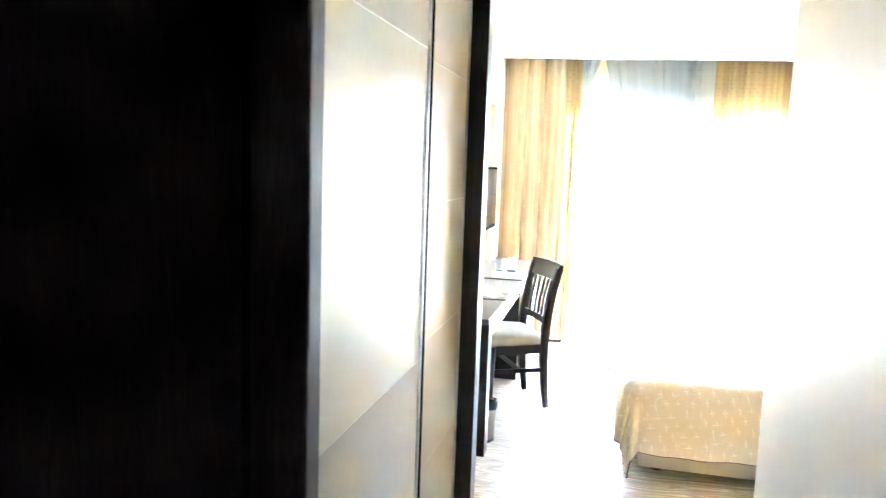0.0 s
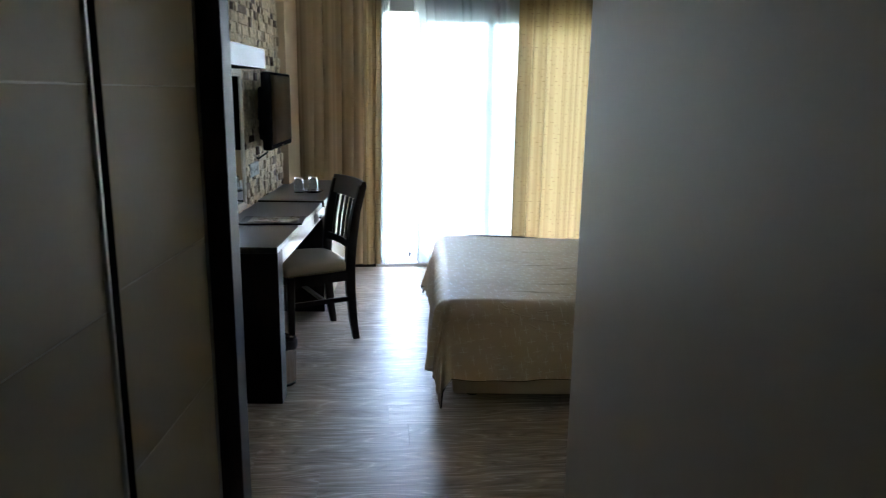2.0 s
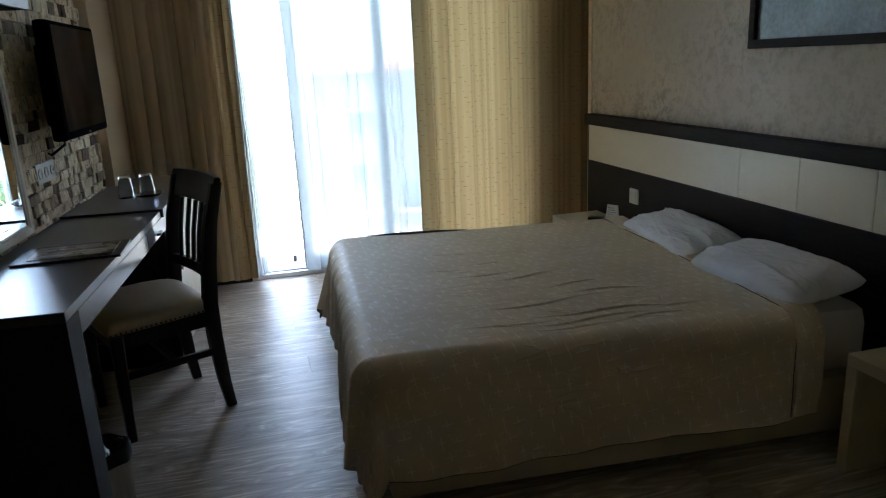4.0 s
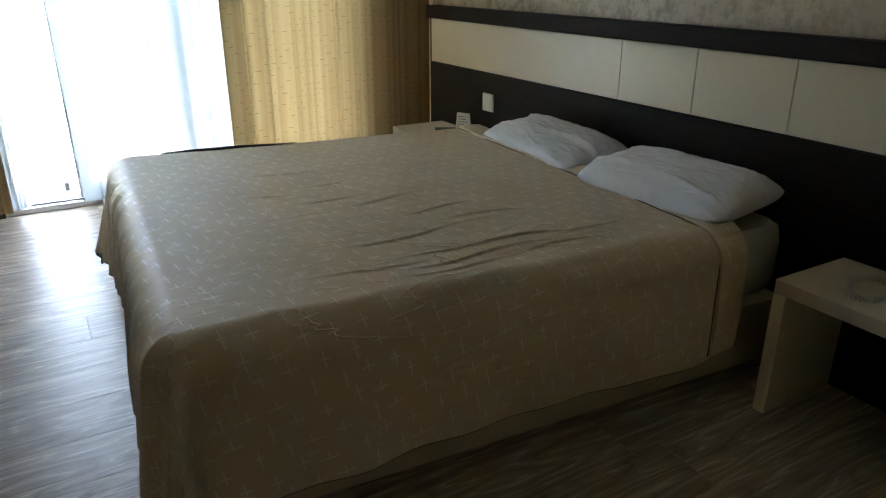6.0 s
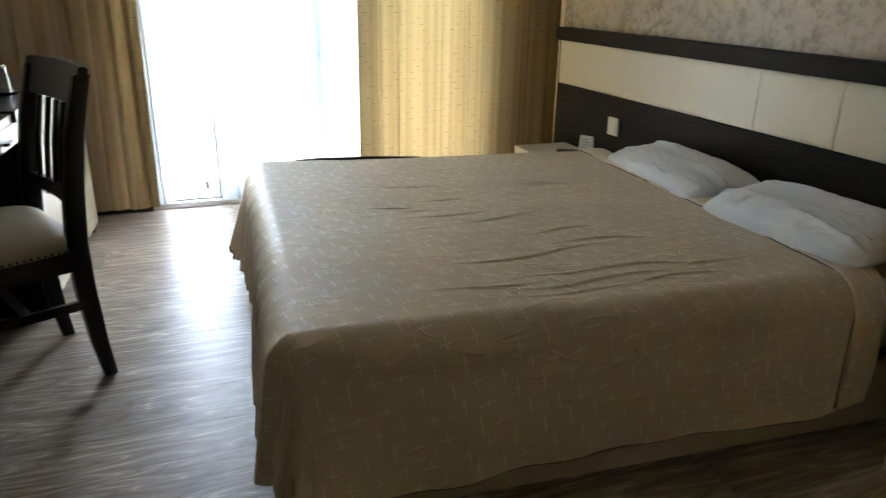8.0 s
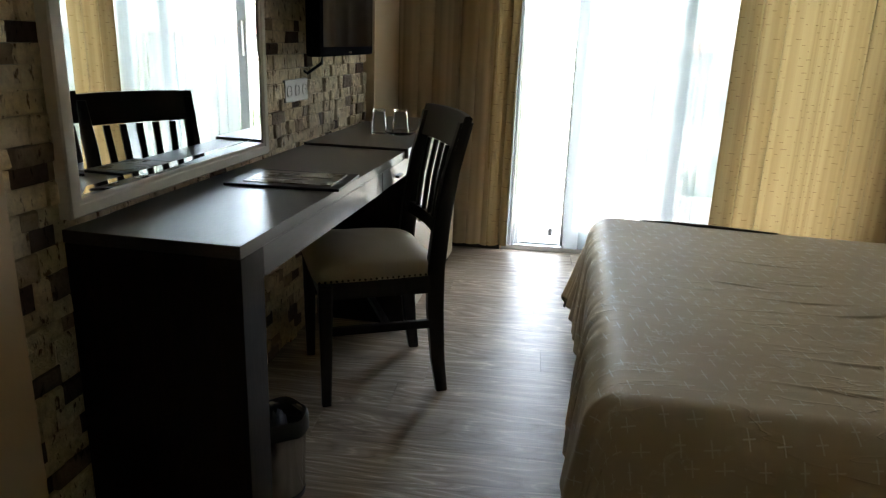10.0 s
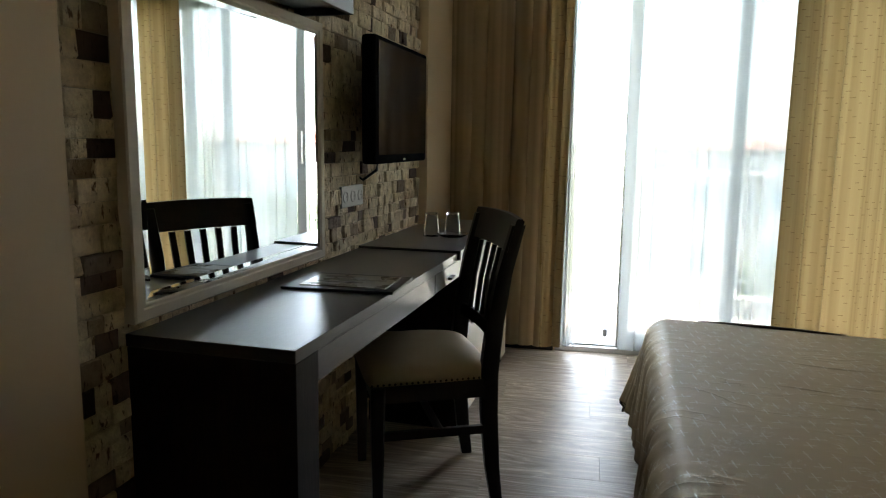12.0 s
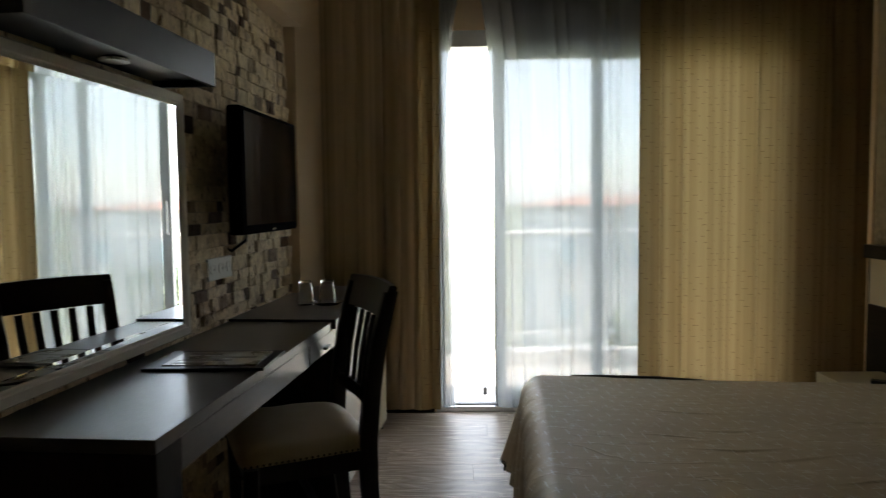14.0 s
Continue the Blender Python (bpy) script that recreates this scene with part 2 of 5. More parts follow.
def bedspread_cloth():
    """Satin-woven beige bedspread with pale crosses; coordinates are the cloth's own."""
    m, t, b = nodes_of("bedspread jacquard")
    uv = t.nodes.new("ShaderNodeUVMap").outputs["UV"]
    mask, rnd = motif(t, uv, (0.062, 0.052), 0.025, 0.0015, -10)
    patch = add(t, "ShaderNodeTexNoise", Scale=26.0, Detail=3.0, Distortion=2.6)
    t.links.new(uv, patch.inputs["Vector"])
    blot = ramp(t, patch.outputs["Fac"], [(0.55, (0, 0, 0)), (0.575, (1, 1, 1)), (0.6, (0.1, 0.1, 0.1)), (0.63, (0.8, 0.8, 0.8)), (0.66, (0, 0, 0))])
    spots = add(t, "ShaderNodeTexNoise", Scale=11.0, Detail=1.0)
    t.links.new(uv, spots.inputs["Vector"])
    leafy = add(t, "ShaderNodeMath")
    leafy.operation = "MULTIPLY"
    t.links.new(blot, leafy.inputs[0])
    t.links.new(ramp(t, spots.outputs["Fac"], [(0.55, (0, 0, 0)), (0.61, (1, 1, 1))]), leafy.inputs[1])
    blot = leafy.outputs[0]
    weave = add(t, "ShaderNodeTexNoise", Scale=900.0, Detail=1.0)
    t.links.new(uv, weave.inputs["Vector"])
    wide = add(t, "ShaderNodeTexNoise", Scale=3.0, Detail=3.0)
    t.links.new(uv, wide.inputs["Vector"])
    basec = ramp(t, wide.outputs["Fac"], [(0.3, (0.645, 0.528, 0.372)), (0.7, (0.725, 0.603, 0.433))])
    m1 = t.nodes.new("ShaderNodeMixRGB")
    m1.inputs["Color2"].default_value = (0.79, 0.73, 0.63, 1)
    k = add(t, "ShaderNodeMath")
    k.operation = "MULTIPLY"
    k.inputs[1].default_value = 0.75
    t.links.new(blot, k.inputs[0])
    t.links.new(k.outputs[0], m1.inputs["Fac"])
    t.links.new(basec, m1.inputs["Color1"])
    m2 = t.nodes.new("ShaderNodeMixRGB")
    m2.inputs["Color2"].default_value = (0.87, 0.825, 0.73, 1)
    faint = add(t, "ShaderNodeMath")
    faint.operation = "MULTIPLY"
    t.links.new(mask, faint.inputs[0])
    t.links.new(ramp(t, wide.outputs["Fac"], [(0.35, (0.5, 0.5, 0.5)), (0.6, (0.9, 0.9, 0.9))]), faint.inputs[1])
    t.links.new(faint.outputs[0], m2.inputs["Fac"])
    t.links.new(m1.outputs["Color"], m2.inputs["Color1"])
    t.links.new(m2.outputs["Color"], b.inputs["Base Color"])
    silk = add(t, "ShaderNodeMath")
    silk.operation = "MAXIMUM"
    t.links.new(mask, silk.inputs[0])
    t.links.new(blot, silk.inputs[1])
    gloss = add(t, "ShaderNodeMapRange")
    gloss.inputs["To Min"].default_value, gloss.inputs["To Max"].default_value = 0.52, 0.28
    t.links.new(silk.outputs[0], gloss.inputs["Value"])
    t.links.new(gloss.outputs[0], b.inputs["Roughness"])
    b.inputs["Sheen Weight"].default_value = 0.0
    thread = add(t, "ShaderNodeMapRange")
    thread.inputs["To Min"].default_value, thread.inputs["To Max"].default_value = 0.16, 0.7
    t.links.new(silk.outputs[0], thread.inputs["Value"])
    t.links.new(thread.outputs[0], b.inputs["Specular IOR Level"])
    b.inputs["Sheen Roughness"].default_value = 0.4
    bp = add(t, "ShaderNodeBump", Strength=0.25, Distance=0.001)
    t.links.new(weave.outputs["Fac"], bp.inputs["Height"])
    stretch = add(t, "ShaderNodeMapping", Scale=(1.0, 3.2, 1.0), Rotation=(0, 0, radians(5)))
    t.links.new(uv, stretch.inputs["Vector"])
    rumple = add(t, "ShaderNodeTexNoise", Scale=3.4, Detail=2.5, Distortion=0.5)
    t.links.new(stretch.outputs["Vector"], rumple.inputs["Vector"])
    line = ramp(t, rumple.outputs["Fac"], [(0.44, (0, 0, 0)), (0.495, (0.55, 0.55, 0.55)), (0.5, (1, 1, 1)), (0.51, (0.25, 0.25, 0.25)), (0.56, (0, 0, 0))])
    where = ramp(t, wide.outputs["Fac"], [(0.42, (0, 0, 0)), (0.6, (1, 1, 1))])
    crease = add(t, "ShaderNodeMath")
    crease.operation = "MULTIPLY"
    t.links.new(line, crease.inputs[0])
    t.links.new(where, crease.inputs[1])
    bp2 = add(t, "ShaderNodeBump", Strength=0.4, Distance=0.006)
    t.links.new(crease.outputs[0], bp2.inputs["Height"])
    t.links.new(bp.outputs["Normal"], bp2.inputs["Normal"])
    t.links.new(bp2.outputs["Normal"], b.inputs["Normal"])
    return m


def drape_cloth(name, stops, through_light, dashes=True, see=0.0, scale=1.0):
    """Woven cloth that lets light through; stripes run down the cloth (u across, v up, metres)."""
    m, t, b = nodes_of(name)
    uv = t.nodes.new("ShaderNodeUVMap").outputs["UV"]
    mp = add(t, "ShaderNodeMapping", Scale=(9.0 * scale, 0.0, 0.0))
    t.links.new(uv, mp.inputs["Vector"])
    stripe = add(t, "ShaderNodeTexNoise", Scale=1.0, Detail=3.0)
    t.links.new(mp.outputs["Vector"], stripe.inputs["Vector"])
    col = ramp(t, stripe.outputs["Fac"], stops)
    if dashes:
        dash, _ = motif(t, uv, (0.066, 0.032), 0.024, 0.0016, 0, True)
        mx = t.nodes.new("ShaderNodeMixRGB")
        mx.blend_type = "MULTIPLY"
        mx.inputs["Fac"].default_value = 1.0
        t.links.new(col, mx.inputs["Color1"])
        t.links.new(ramp(t, dash, [(0.0, (1, 1, 1)), (1.0, (0.56, 0.48, 0.37))]), mx.inputs["Color2"])
        col = mx.outputs["Color"]
    t.links.new(col, b.inputs["Base Color"])
    b.inputs["Roughness"].default_value = 0.6
    b.inputs["Sheen Weight"].default_value = 0.15
    weave = add(t, "ShaderNodeTexNoise", Scale=700.0, Detail=1.0)
    t.links.new(uv, weave.inputs["Vector"])
    bp = add(t, "ShaderNodeBump", Strength=0.2, Distance=0.001)
    t.links.new(weave.outputs["Fac"], bp.inputs["Height"])
    t.links.new(bp.outputs["Normal"], b.inputs["Normal"])
    tl = t.nodes.new("ShaderNodeBsdfTranslucent")
    t.links.new(col, tl.inputs["Color"])
    mix = t.nodes.new("ShaderNodeMixShader")
    mix.inputs["Fac"].default_value = through_light
    t.links.new(b.outputs[0], mix.inputs[1])
    t.links.new(tl.outputs[0], mix.inputs[2])
    out = mix.outputs[0]
    if see:
        tr = t.nodes.new("ShaderNodeBsdfTransparent")
        mix2 = t.nodes.new("ShaderNodeMixShader")
        mix2.inputs["Fac"].default_value = see
        t.links.new(out, mix2.inputs[1])
        t.links.new(tr.outputs[0], mix2.inputs[2])
        out = mix2.outputs[0]
    t.links.new(out, t.nodes["Material Output"].inputs["Surface"])
    return m


def thin_glass(name, tint=(0.97, 0.98, 0.98)):
    m, t, b = nodes_of(name)
    tr = add(t, "ShaderNodeBsdfTransparent", Color=(*tint, 1))
    gl = add(t, "ShaderNodeBsdfGlossy", Roughness=0.02)
    fr = add(t, "ShaderNodeFresnel", IOR=1.45)
    mix = t.nodes.new("ShaderNodeMixShader")
    t.links.new(fr.outputs[0], mix.inputs["Fac"])
    t.links.new(tr.outputs[0], mix.inputs[1])
    t.links.new(gl.outputs[0], mix.inputs[2])
    t.links.new(mix.outputs[0], t.nodes["Material Output"].inputs["Surface"])
    return m


WALL = plaster("cream wall paint", (0.8, 0.615, 0.4))
# off-white paint whose colour is warmed for the passage's warm bounce light
WALL_WHITE = plaster("off-white wall paint warmed for bounce light", (0.52, 0.43, 0.305), rough=0.55)
WALL_PATINA = plaster("decorative champagne plaster", (0.52, 0.42, 0.285), patina=(0.29, 0.215, 0.125), rough=0.5)
CEILING = plaster("white ceiling paint", (0.8, 0.79, 0.77))
OAK = oak_floor()
JOINT = plain("dark joint", (0.2, 0.16, 0.12), rough=0.8)
STONE = split_stone()
MORTAR = plain("pale mortar", (0.6, 0.52, 0.41), rough=0.9, fine=90, bump=0.5)
# desk wenge is lightened in colour for window glare; the upright copy stays darker
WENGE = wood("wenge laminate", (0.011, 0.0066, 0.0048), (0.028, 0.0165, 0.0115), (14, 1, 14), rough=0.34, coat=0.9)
WENGE_X = wood("wenge laminate shaded upright", (0.006, 0.0042, 0.0034), (0.017, 0.0115, 0.009), (14, 14, 1), rough=0.4, coat=0.0, spec=0.25)
WENGE_MATT = wood("matt wenge veneer", (0.011, 0.007, 0.005), (0.022, 0.014, 0.010), (14, 1, 14), rough=0.5, spec=0.1)
WENGE_MATT_X = wood("matt wenge veneer upright", (0.02, 0.016, 0.014), (0.04, 0.031, 0.027), (14, 14, 1), rough=0.55, spec=0.25)
HALL = plain("brown corridor paint", (0.16, 0.13, 0.1), rough=0.7)
CHAIR_WOOD = wood("dark stained beech", (0.008, 0.0055, 0.0045), (0.017, 0.011, 0.008), (10, 10, 1), rough=0.33, coat=0.12, spec=0.3)
GREY_PANEL = plain("dark grey satin panel", (0.045, 0.045, 0.048), rough=0.42, bump=0.03, spec=0.4)
LACQUER = plain("cream lacquered panel", (0.66, 0.575, 0.41), rough=0.33, var=0.04, bump=0.03, coat=0.15)
WARDROBE_WHITE = plain("ivory wardrobe board", (0.45, 0.385, 0.282), rough=0.46, var=0.05, bump=0.03, spec=0.4)
ALU = plain("brushed aluminium", (0.6, 0.6, 0.6), rough=0.3, metal=1.0, var=0.05, stretch=(20, 20, 1))
INLAY = plain("satin metal inlay", (0.62, 0.58, 0.5), rough=0.42, metal=0.6, var=0.05)
STEEL = plain("stainless steel", (0.6, 0.6, 0.6), rough=0.22, metal=1.0, var=0.05)
BLACK = plain("black plastic", (0.015, 0.015, 0.016), rough=0.35, var=0.1)
SCREEN = plain("dark screen glass", (0.006, 0.006, 0.007), rough=0.09, var=0.05, bump=0.0, spec=0.28)
TV_BLACK = plain("matt black casing", (0.007, 0.007, 0.008), rough=0.5, var=0.1, spec=0.0)
PVC = plain("white window frame", (0.74, 0.75, 0.76), rough=0.35, var=0.04)
LINEN = plain("white pillow cotton", (0.78, 0.78, 0.79), rough=0.8, var=0.03, fine=500, bump=0.12)


def creased(m, scale, depth):
    """Adds soft cloth creases to a material's relief."""
    t = m.node_tree
    b = t.nodes["Principled BSDF"]
    fold = add(t, "ShaderNodeTexNoise", Scale=scale, Detail=1.5, Distortion=1.0)
    t.links.new(coords(t, (1.0, 2.2, 1.0)), fold.inputs["Vector"])
    ridge = ramp(t, fold.outputs["Fac"], [(0.36, (0, 0, 0)), (0.47, (0.8, 0.8, 0.8)), (0.5, (1, 1, 1)), (0.54, (0.5, 0.5, 0.5)), (0.64, (0.1, 0.1, 0.1))])
    bp = add(t, "ShaderNodeBump", Strength=0.4, Distance=depth)
    t.links.new(ridge, bp.inputs["Height"])
    t.links.new(b.inputs["Normal"].links[0].from_socket, bp.inputs["Normal"])
    t.links.new(bp.outputs["Normal"], b.inputs["Normal"])


creased(LINEN, 5.0, 0.009)
MATTRESS = plain("white mattress ticking", (0.58, 0.54, 0.48), rough=0.8, var=0.04, fine=300, bump=0.2)
BASE_CLOTH = plain("beige bed base fabric", (0.52, 0.43, 0.31), rough=0.75, var=0.06, fine=350, bump=0.25)
SEAT_CLOTH = plain("beige seat upholstery", (0.5, 0.405, 0.272), rough=0.55, var=0.08, fine=260, bump=0.25)
BRASS = plain("dull brass nails", (0.07, 0.05, 0.03), rough=0.4, metal=1.0)
MIRROR, _t, _b = nodes_of("silvered mirror")
_b.inputs["Base Color"].default_value, _b.inputs["Metallic"].default_value, _b.inputs["Roughness"].default_value = (0.88, 0.9, 0.9, 1), 1.0, 0.0
MIRROR_FRAME = plain("silver-white mirror frame", (0.66, 0.59, 0.48), rough=0.55, var=0.05, spec=0.3)
SOCKET_WHITE = plain("grey-white socket plastic", (0.42, 0.4, 0.36), rough=0.4, var=0.04)
HEM = plain("dark brown hem binding", (0.035, 0.025, 0.022), rough=0.7, fine=300)
FOLDER_SHEET = plain("beige printed sheet", (0.36, 0.32, 0.26), rough=0.28, var=0.2, scale=14.0, coat=0.6)
PAPER = plain("printed paper", (0.7, 0.68, 0.63), rough=0.7, var=0.05)
INK = plain("grey ink", (0.26, 0.24, 0.21), rough=0.7)
SWITCH = plain("cream switch plastic", (0.66, 0.62, 0.52), rough=0.35, var=0.03)
BALCONY_TILE = plain("pale balcony tile", (0.52, 0.5, 0.47), rough=0.6)
RENDER_WHITE = plain("white outdoor render", (0.66, 0.65, 0.63), rough=0.8)
RAIL_PAINT = plain("white rail paint", (0.7, 0.7, 0.7), rough=0.4)
ROOF = plain("terracotta roof", (0.42, 0.2, 0.14), rough=0.8, var=0.2)
LEAF = plain("hazy green foliage", (0.13, 0.17, 0.09), rough=0.7, var=0.3)
BARK = plain("bark", (0.12, 0.09, 0.07), rough=0.9, var=0.2)
GROUND = plain("pale dry ground", (0.2, 0.22, 0.15), rough=0.9, var=0.2, scale=0.2)
BAG = plain("black bin bag", (0.02, 0.02, 0.022), rough=0.3)
SEA = plain("blue picture print", (0.32, 0.42, 0.46), rough=0.4, var=0.45, scale=6.0)
GLASS = thin_glass("window glass")
TUMBLER, _t, _b = nodes_of("tumbler glass")
_b.inputs["Transmission Weight"].default_value, _b.inputs["Roughness"].default_value, _b.inputs["IOR"].default_value = 1.0, 0.01, 1.45
_b.inputs["Base Color"].default_value = (0.95, 0.97, 0.97, 1)
SPREAD = bedspread_cloth()
CURTAIN = drape_cloth("gold-beige striped curtain", [(0.3, (0.285, 0.19, 0.082)), (0.45, (0.35, 0.245, 0.116)), (0.55, (0.262, 0.173, 0.073)), (0.68, (0.385, 0.27, 0.13))], 0.37)
TAUPE = drape_cloth("taupe striped curtain", [(0.3, (0.55, 0.42, 0.265)), (0.45, (0.68, 0.53, 0.345)), (0.55, (0.45, 0.335, 0.205)), (0.68, (0.72, 0.565, 0.375))], 0.25, dashes=False)
# white voile with a slight blue tint in its colour for the sky light
SHEER = drape_cloth("white voile", [(0.3, (0.3, 0.325, 0.33)), (0.7, (0.39, 0.412, 0.415))], 0.62, dashes=False, see=0.10)


# ---- mesh helpers ----
def box(bm, x0, x1, y0, y1, z0, z1, bevel=0.0, m=None):
    got = bmesh.ops.create_cube(bm, size=1, matrix=Matrix.Translation(((x0 + x1) / 2, (y0 + y1) / 2, (z0 + z1) / 2)) @ Matrix.Diagonal((x1 - x0, y1 - y0, z1 - z0, 1)))
    if bevel:
        edges = list({e for v in got["verts"] for e in v.link_edges})
        out = bmesh.ops.bevel(bm, geom=edges, offset=bevel, segments=2, affect="EDGES", profile=0.6)
        verts = list({v for f in out["faces"] for v in f.verts})
    else:
        verts = got["verts"]
    if m is not None:
        bmesh.ops.transform(bm, matrix=m, verts=verts)
    return bm


def boxed(x0, x1, y0, y1, z0, z1, bevel=0.003, m=None):
    return box(bmesh.new(), x0, x1, y0, y1, z0, z1, bevel, m)


def tube(bm, points, radii, sides=12, squash=1.0):
    """A tapered tube through points; radii one for each."""
    rings = []
    pts = [Vector(p) for p in points]
    for i, p in enumerate(pts):
        d = (pts[min(i + 1, len(pts) - 1)] - pts[max(i - 1, 0)]).normalized()
        side = d.cross(Vector((0, 0, 1)) if abs(d.z) < 0.9 else Vector((1, 0, 0))).normalized()
        up = side.cross(d)
        rings.append([bm.verts.new(p + radii[i] * (math.cos(a) * side + squash * math.sin(a) * up)) for a in (2 * math.pi * k / sides for k in range(sides))])
    for a, b in zip(rings, rings[1:]):
        for k in range(sides):
            bm.faces.new((a[k], a[(k + 1) % sides], b[(k + 1) % sides], b[k]))
    bm.faces.new(rings[0][::-1])
    bm.faces.new(rings[-1])
    return bm


def lathe(profile, sides=32, m=None):
    """A turned body from (radius, height) pairs."""
    bm = bmesh.new()
    rings = []
    for r, z in profile:
        rings.append([bm.verts.new((r * math.cos(a), r * math.sin(a), z)) for a in (2 * math.pi * k / sides for k in range(sides))])
    for a, b in zip(rings, rings[1:]):
        for k in range(sides):
            bm.faces.new((a[k], a[(k + 1) % sides], b[(k + 1) % sides], b[k]))
    bm.faces.new(rings[0][::-1])
    bm.faces.new(rings[-1])
    if m is not None:
        bm.transform(m)
    return bm


def sweep(section, path_points, closed=False):
    """A bar: section points (side, up) carried along upright-sided path points given as (position, side vector, up vector)."""
    bm = bmesh.new()
    rings = [[bm.verts.new(Vector(p) + a * Vector(s) + b * Vector(u)) for a, b in section] for p, s, u in path_points]
    n = len(section)
    pairs = list(zip(rings, rings[1:])) + ([(rings[-1], rings[0])] if closed else [])
    for a, b in pairs:
        for k in range(n):
            bm.faces.new((a[k], a[(k + 1) % n], b[(k + 1) % n], b[k]))
    if not closed:
        bm.faces.new(rings[0][::-1])
        bm.faces.new(rings[-1])
    return bm


def mesh_of(name, bm, material, smooth=False):
    bmesh.ops.recalc_face_normals(bm, faces=bm.faces[:])
    me = bpy.data.meshes.new(name)
    bm.to_mesh(me)
    bm.free()
    me.materials.append(material)
    if smooth:
        me.shade_smooth()
        me.set_sharp_from_angle(angle=radians(40))
    return me


def part(name, bm, material, parent, label="", smooth=False):
    ob = new(name, mesh_of(name, bm, material, smooth))
    ob.parent = parent
    if label:
        tagged(ob, label=label)
    return ob


def thing(name, m, label, category, group="", kind=""):
    ob = new(name)
    ob.empty_display_size = 0.1
    ob.matrix_world = m
    return tagged(ob, label, category, group, kind)


def solid(name, bm, material, label, category, m=None, group="", kind="", smooth=False):
    ob = new(name, mesh_of(name, bm, material, smooth))
    if m is not None:
        ob.matrix_world = m
    return tagged(ob, label, category, group, kind)


def grid_mesh(name, nu, nv, fn, material, uv=None):
    """A smooth sheet from fn(u, v) for u, v from 0 to 1; uv(u, v) gives the cloth coordinates."""
    verts = [fn(i / nu, j / nv) for j in range(nv + 1) for i in range(nu + 1)]
    faces = [(j * (nu + 1) + i, j * (nu + 1) + i + 1, (j + 1) * (nu + 1) + i + 1, (j + 1) * (nu + 1) + i) for j in range(nv) for i in range(nu)]
    me = bpy.data.meshes.new(name)
    me.from_pydata([tuple(v) for v in verts], [], faces)
    if uv:
        layer = me.uv_layers.new(name="UVMap")
        flat = [uv(i / nu, j / nv) for j in range(nv + 1) for i in range(nu + 1)]
        for loop in me.loops:
            layer.data[loop.index].uv = flat[loop.vertex_index]
    me.materials.append(material)
    me.shade_smooth()
    return me


# ---- plan ----
CEIL = 2.62
DESK_SIDE = pose(-0.90, 2.35, 0, 0, 0, -4.0)   # stone wall face, near end of the desk
ENTRY = pose(-0.44, 1.08, 0, 0, 0, -4.5)       # front of the wardrobe, end towards the room


def wall(name, m, x0, x1, y0, y1, z0, z1, material, label):
    return solid(name, boxed(x0, x1, y0, y1, z0, z1, 0.0), material, label, "wall", m, kind="structure")


floor = solid("floor", boxed(-1.9, 2.5, -3.2, 5.2, -0.12, -0.007, 0.0), JOINT, "grey-brown oak laminate floor laid in long boards", "floor", kind="structure")
solid("ceiling", boxed(-1.9, 2.5, -3.2, 5.2, CEIL, CEIL + 0.12, 0.0), CEILING, "plain white painted ceiling", "ceiling", kind="structure")
wall("wall_east", None, 2.06, 2.2, 0.2, 4.46, -0.05, CEIL, WALL_PATINA, "champagne decorative plaster wall with worn patina behind the bed")
wall("wall_north_left", None, -1.3, -0.06, 5.0, 5.2, -0.05, CEIL, WALL, "cream painted wall beside the balcony door")
wall("wall_north_right", None, 1.90, 2.38, 5.0, 5.2, -0.05, CEIL, WALL, "cream painted wall beside the balcony door")
wall("wall_north_lintel", None, -0.06, 1.90, 5.0, 5.2, 2.14, CEIL, WALL, "cream painted wall above the balcony door")
wall("wall_corner", None, 2.052, 2.2, 4.46, 4.50, -0.05, CEIL, WALL, "narrow cream painted corner beside the headboard")
wall("wall_east_recess", None, 2.38, 2.5, 4.3, 5.2, -0.05, CEIL, WALL, "cream painted wall of the curtain recess")
wall("wall_east_return", None, 2.2, 2.38, 4.38, 4.50, -0.05, CEIL, WALL, "cream painted return wall of the curtain recess")
wall("wall_west_near", DESK_SIDE, -0.15, 0.09, -1.21, -0.215, -0.05, CEIL, WALL, "cream painted wall between wardrobe and stone niche")
wall("wall_west_far", DESK_SIDE, -0.15, 0.055, 2.12, 2.72, -0.05, CEIL, WALL, "cream painted wall between stone niche and curtain")
wall("wall_west_above", DESK_SIDE, -0.15, 0.09, -0.215, 2.12, 2.04, CEIL, WALL, "cream painted wall above the stone niche")
stone_wall = wall("wall_west_stone", DESK_SIDE, -0.15, -0.002, -0.215, 2.12, -0.05, 2.04, MORTAR, "niche wall clad in cream and brown split stone")
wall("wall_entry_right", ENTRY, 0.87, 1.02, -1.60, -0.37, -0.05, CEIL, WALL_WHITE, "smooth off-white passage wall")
wall("wall_south", ENTRY, 1.02, 2.7, -0.52, -0.37, -0.05, CEIL, WALL, "cream painted wall at the back of the bedroom")
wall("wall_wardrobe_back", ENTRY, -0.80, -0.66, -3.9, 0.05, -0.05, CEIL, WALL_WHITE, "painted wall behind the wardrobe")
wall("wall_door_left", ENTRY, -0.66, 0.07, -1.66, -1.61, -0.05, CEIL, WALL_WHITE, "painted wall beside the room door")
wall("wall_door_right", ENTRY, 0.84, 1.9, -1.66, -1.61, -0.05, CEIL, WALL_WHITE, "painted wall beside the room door")
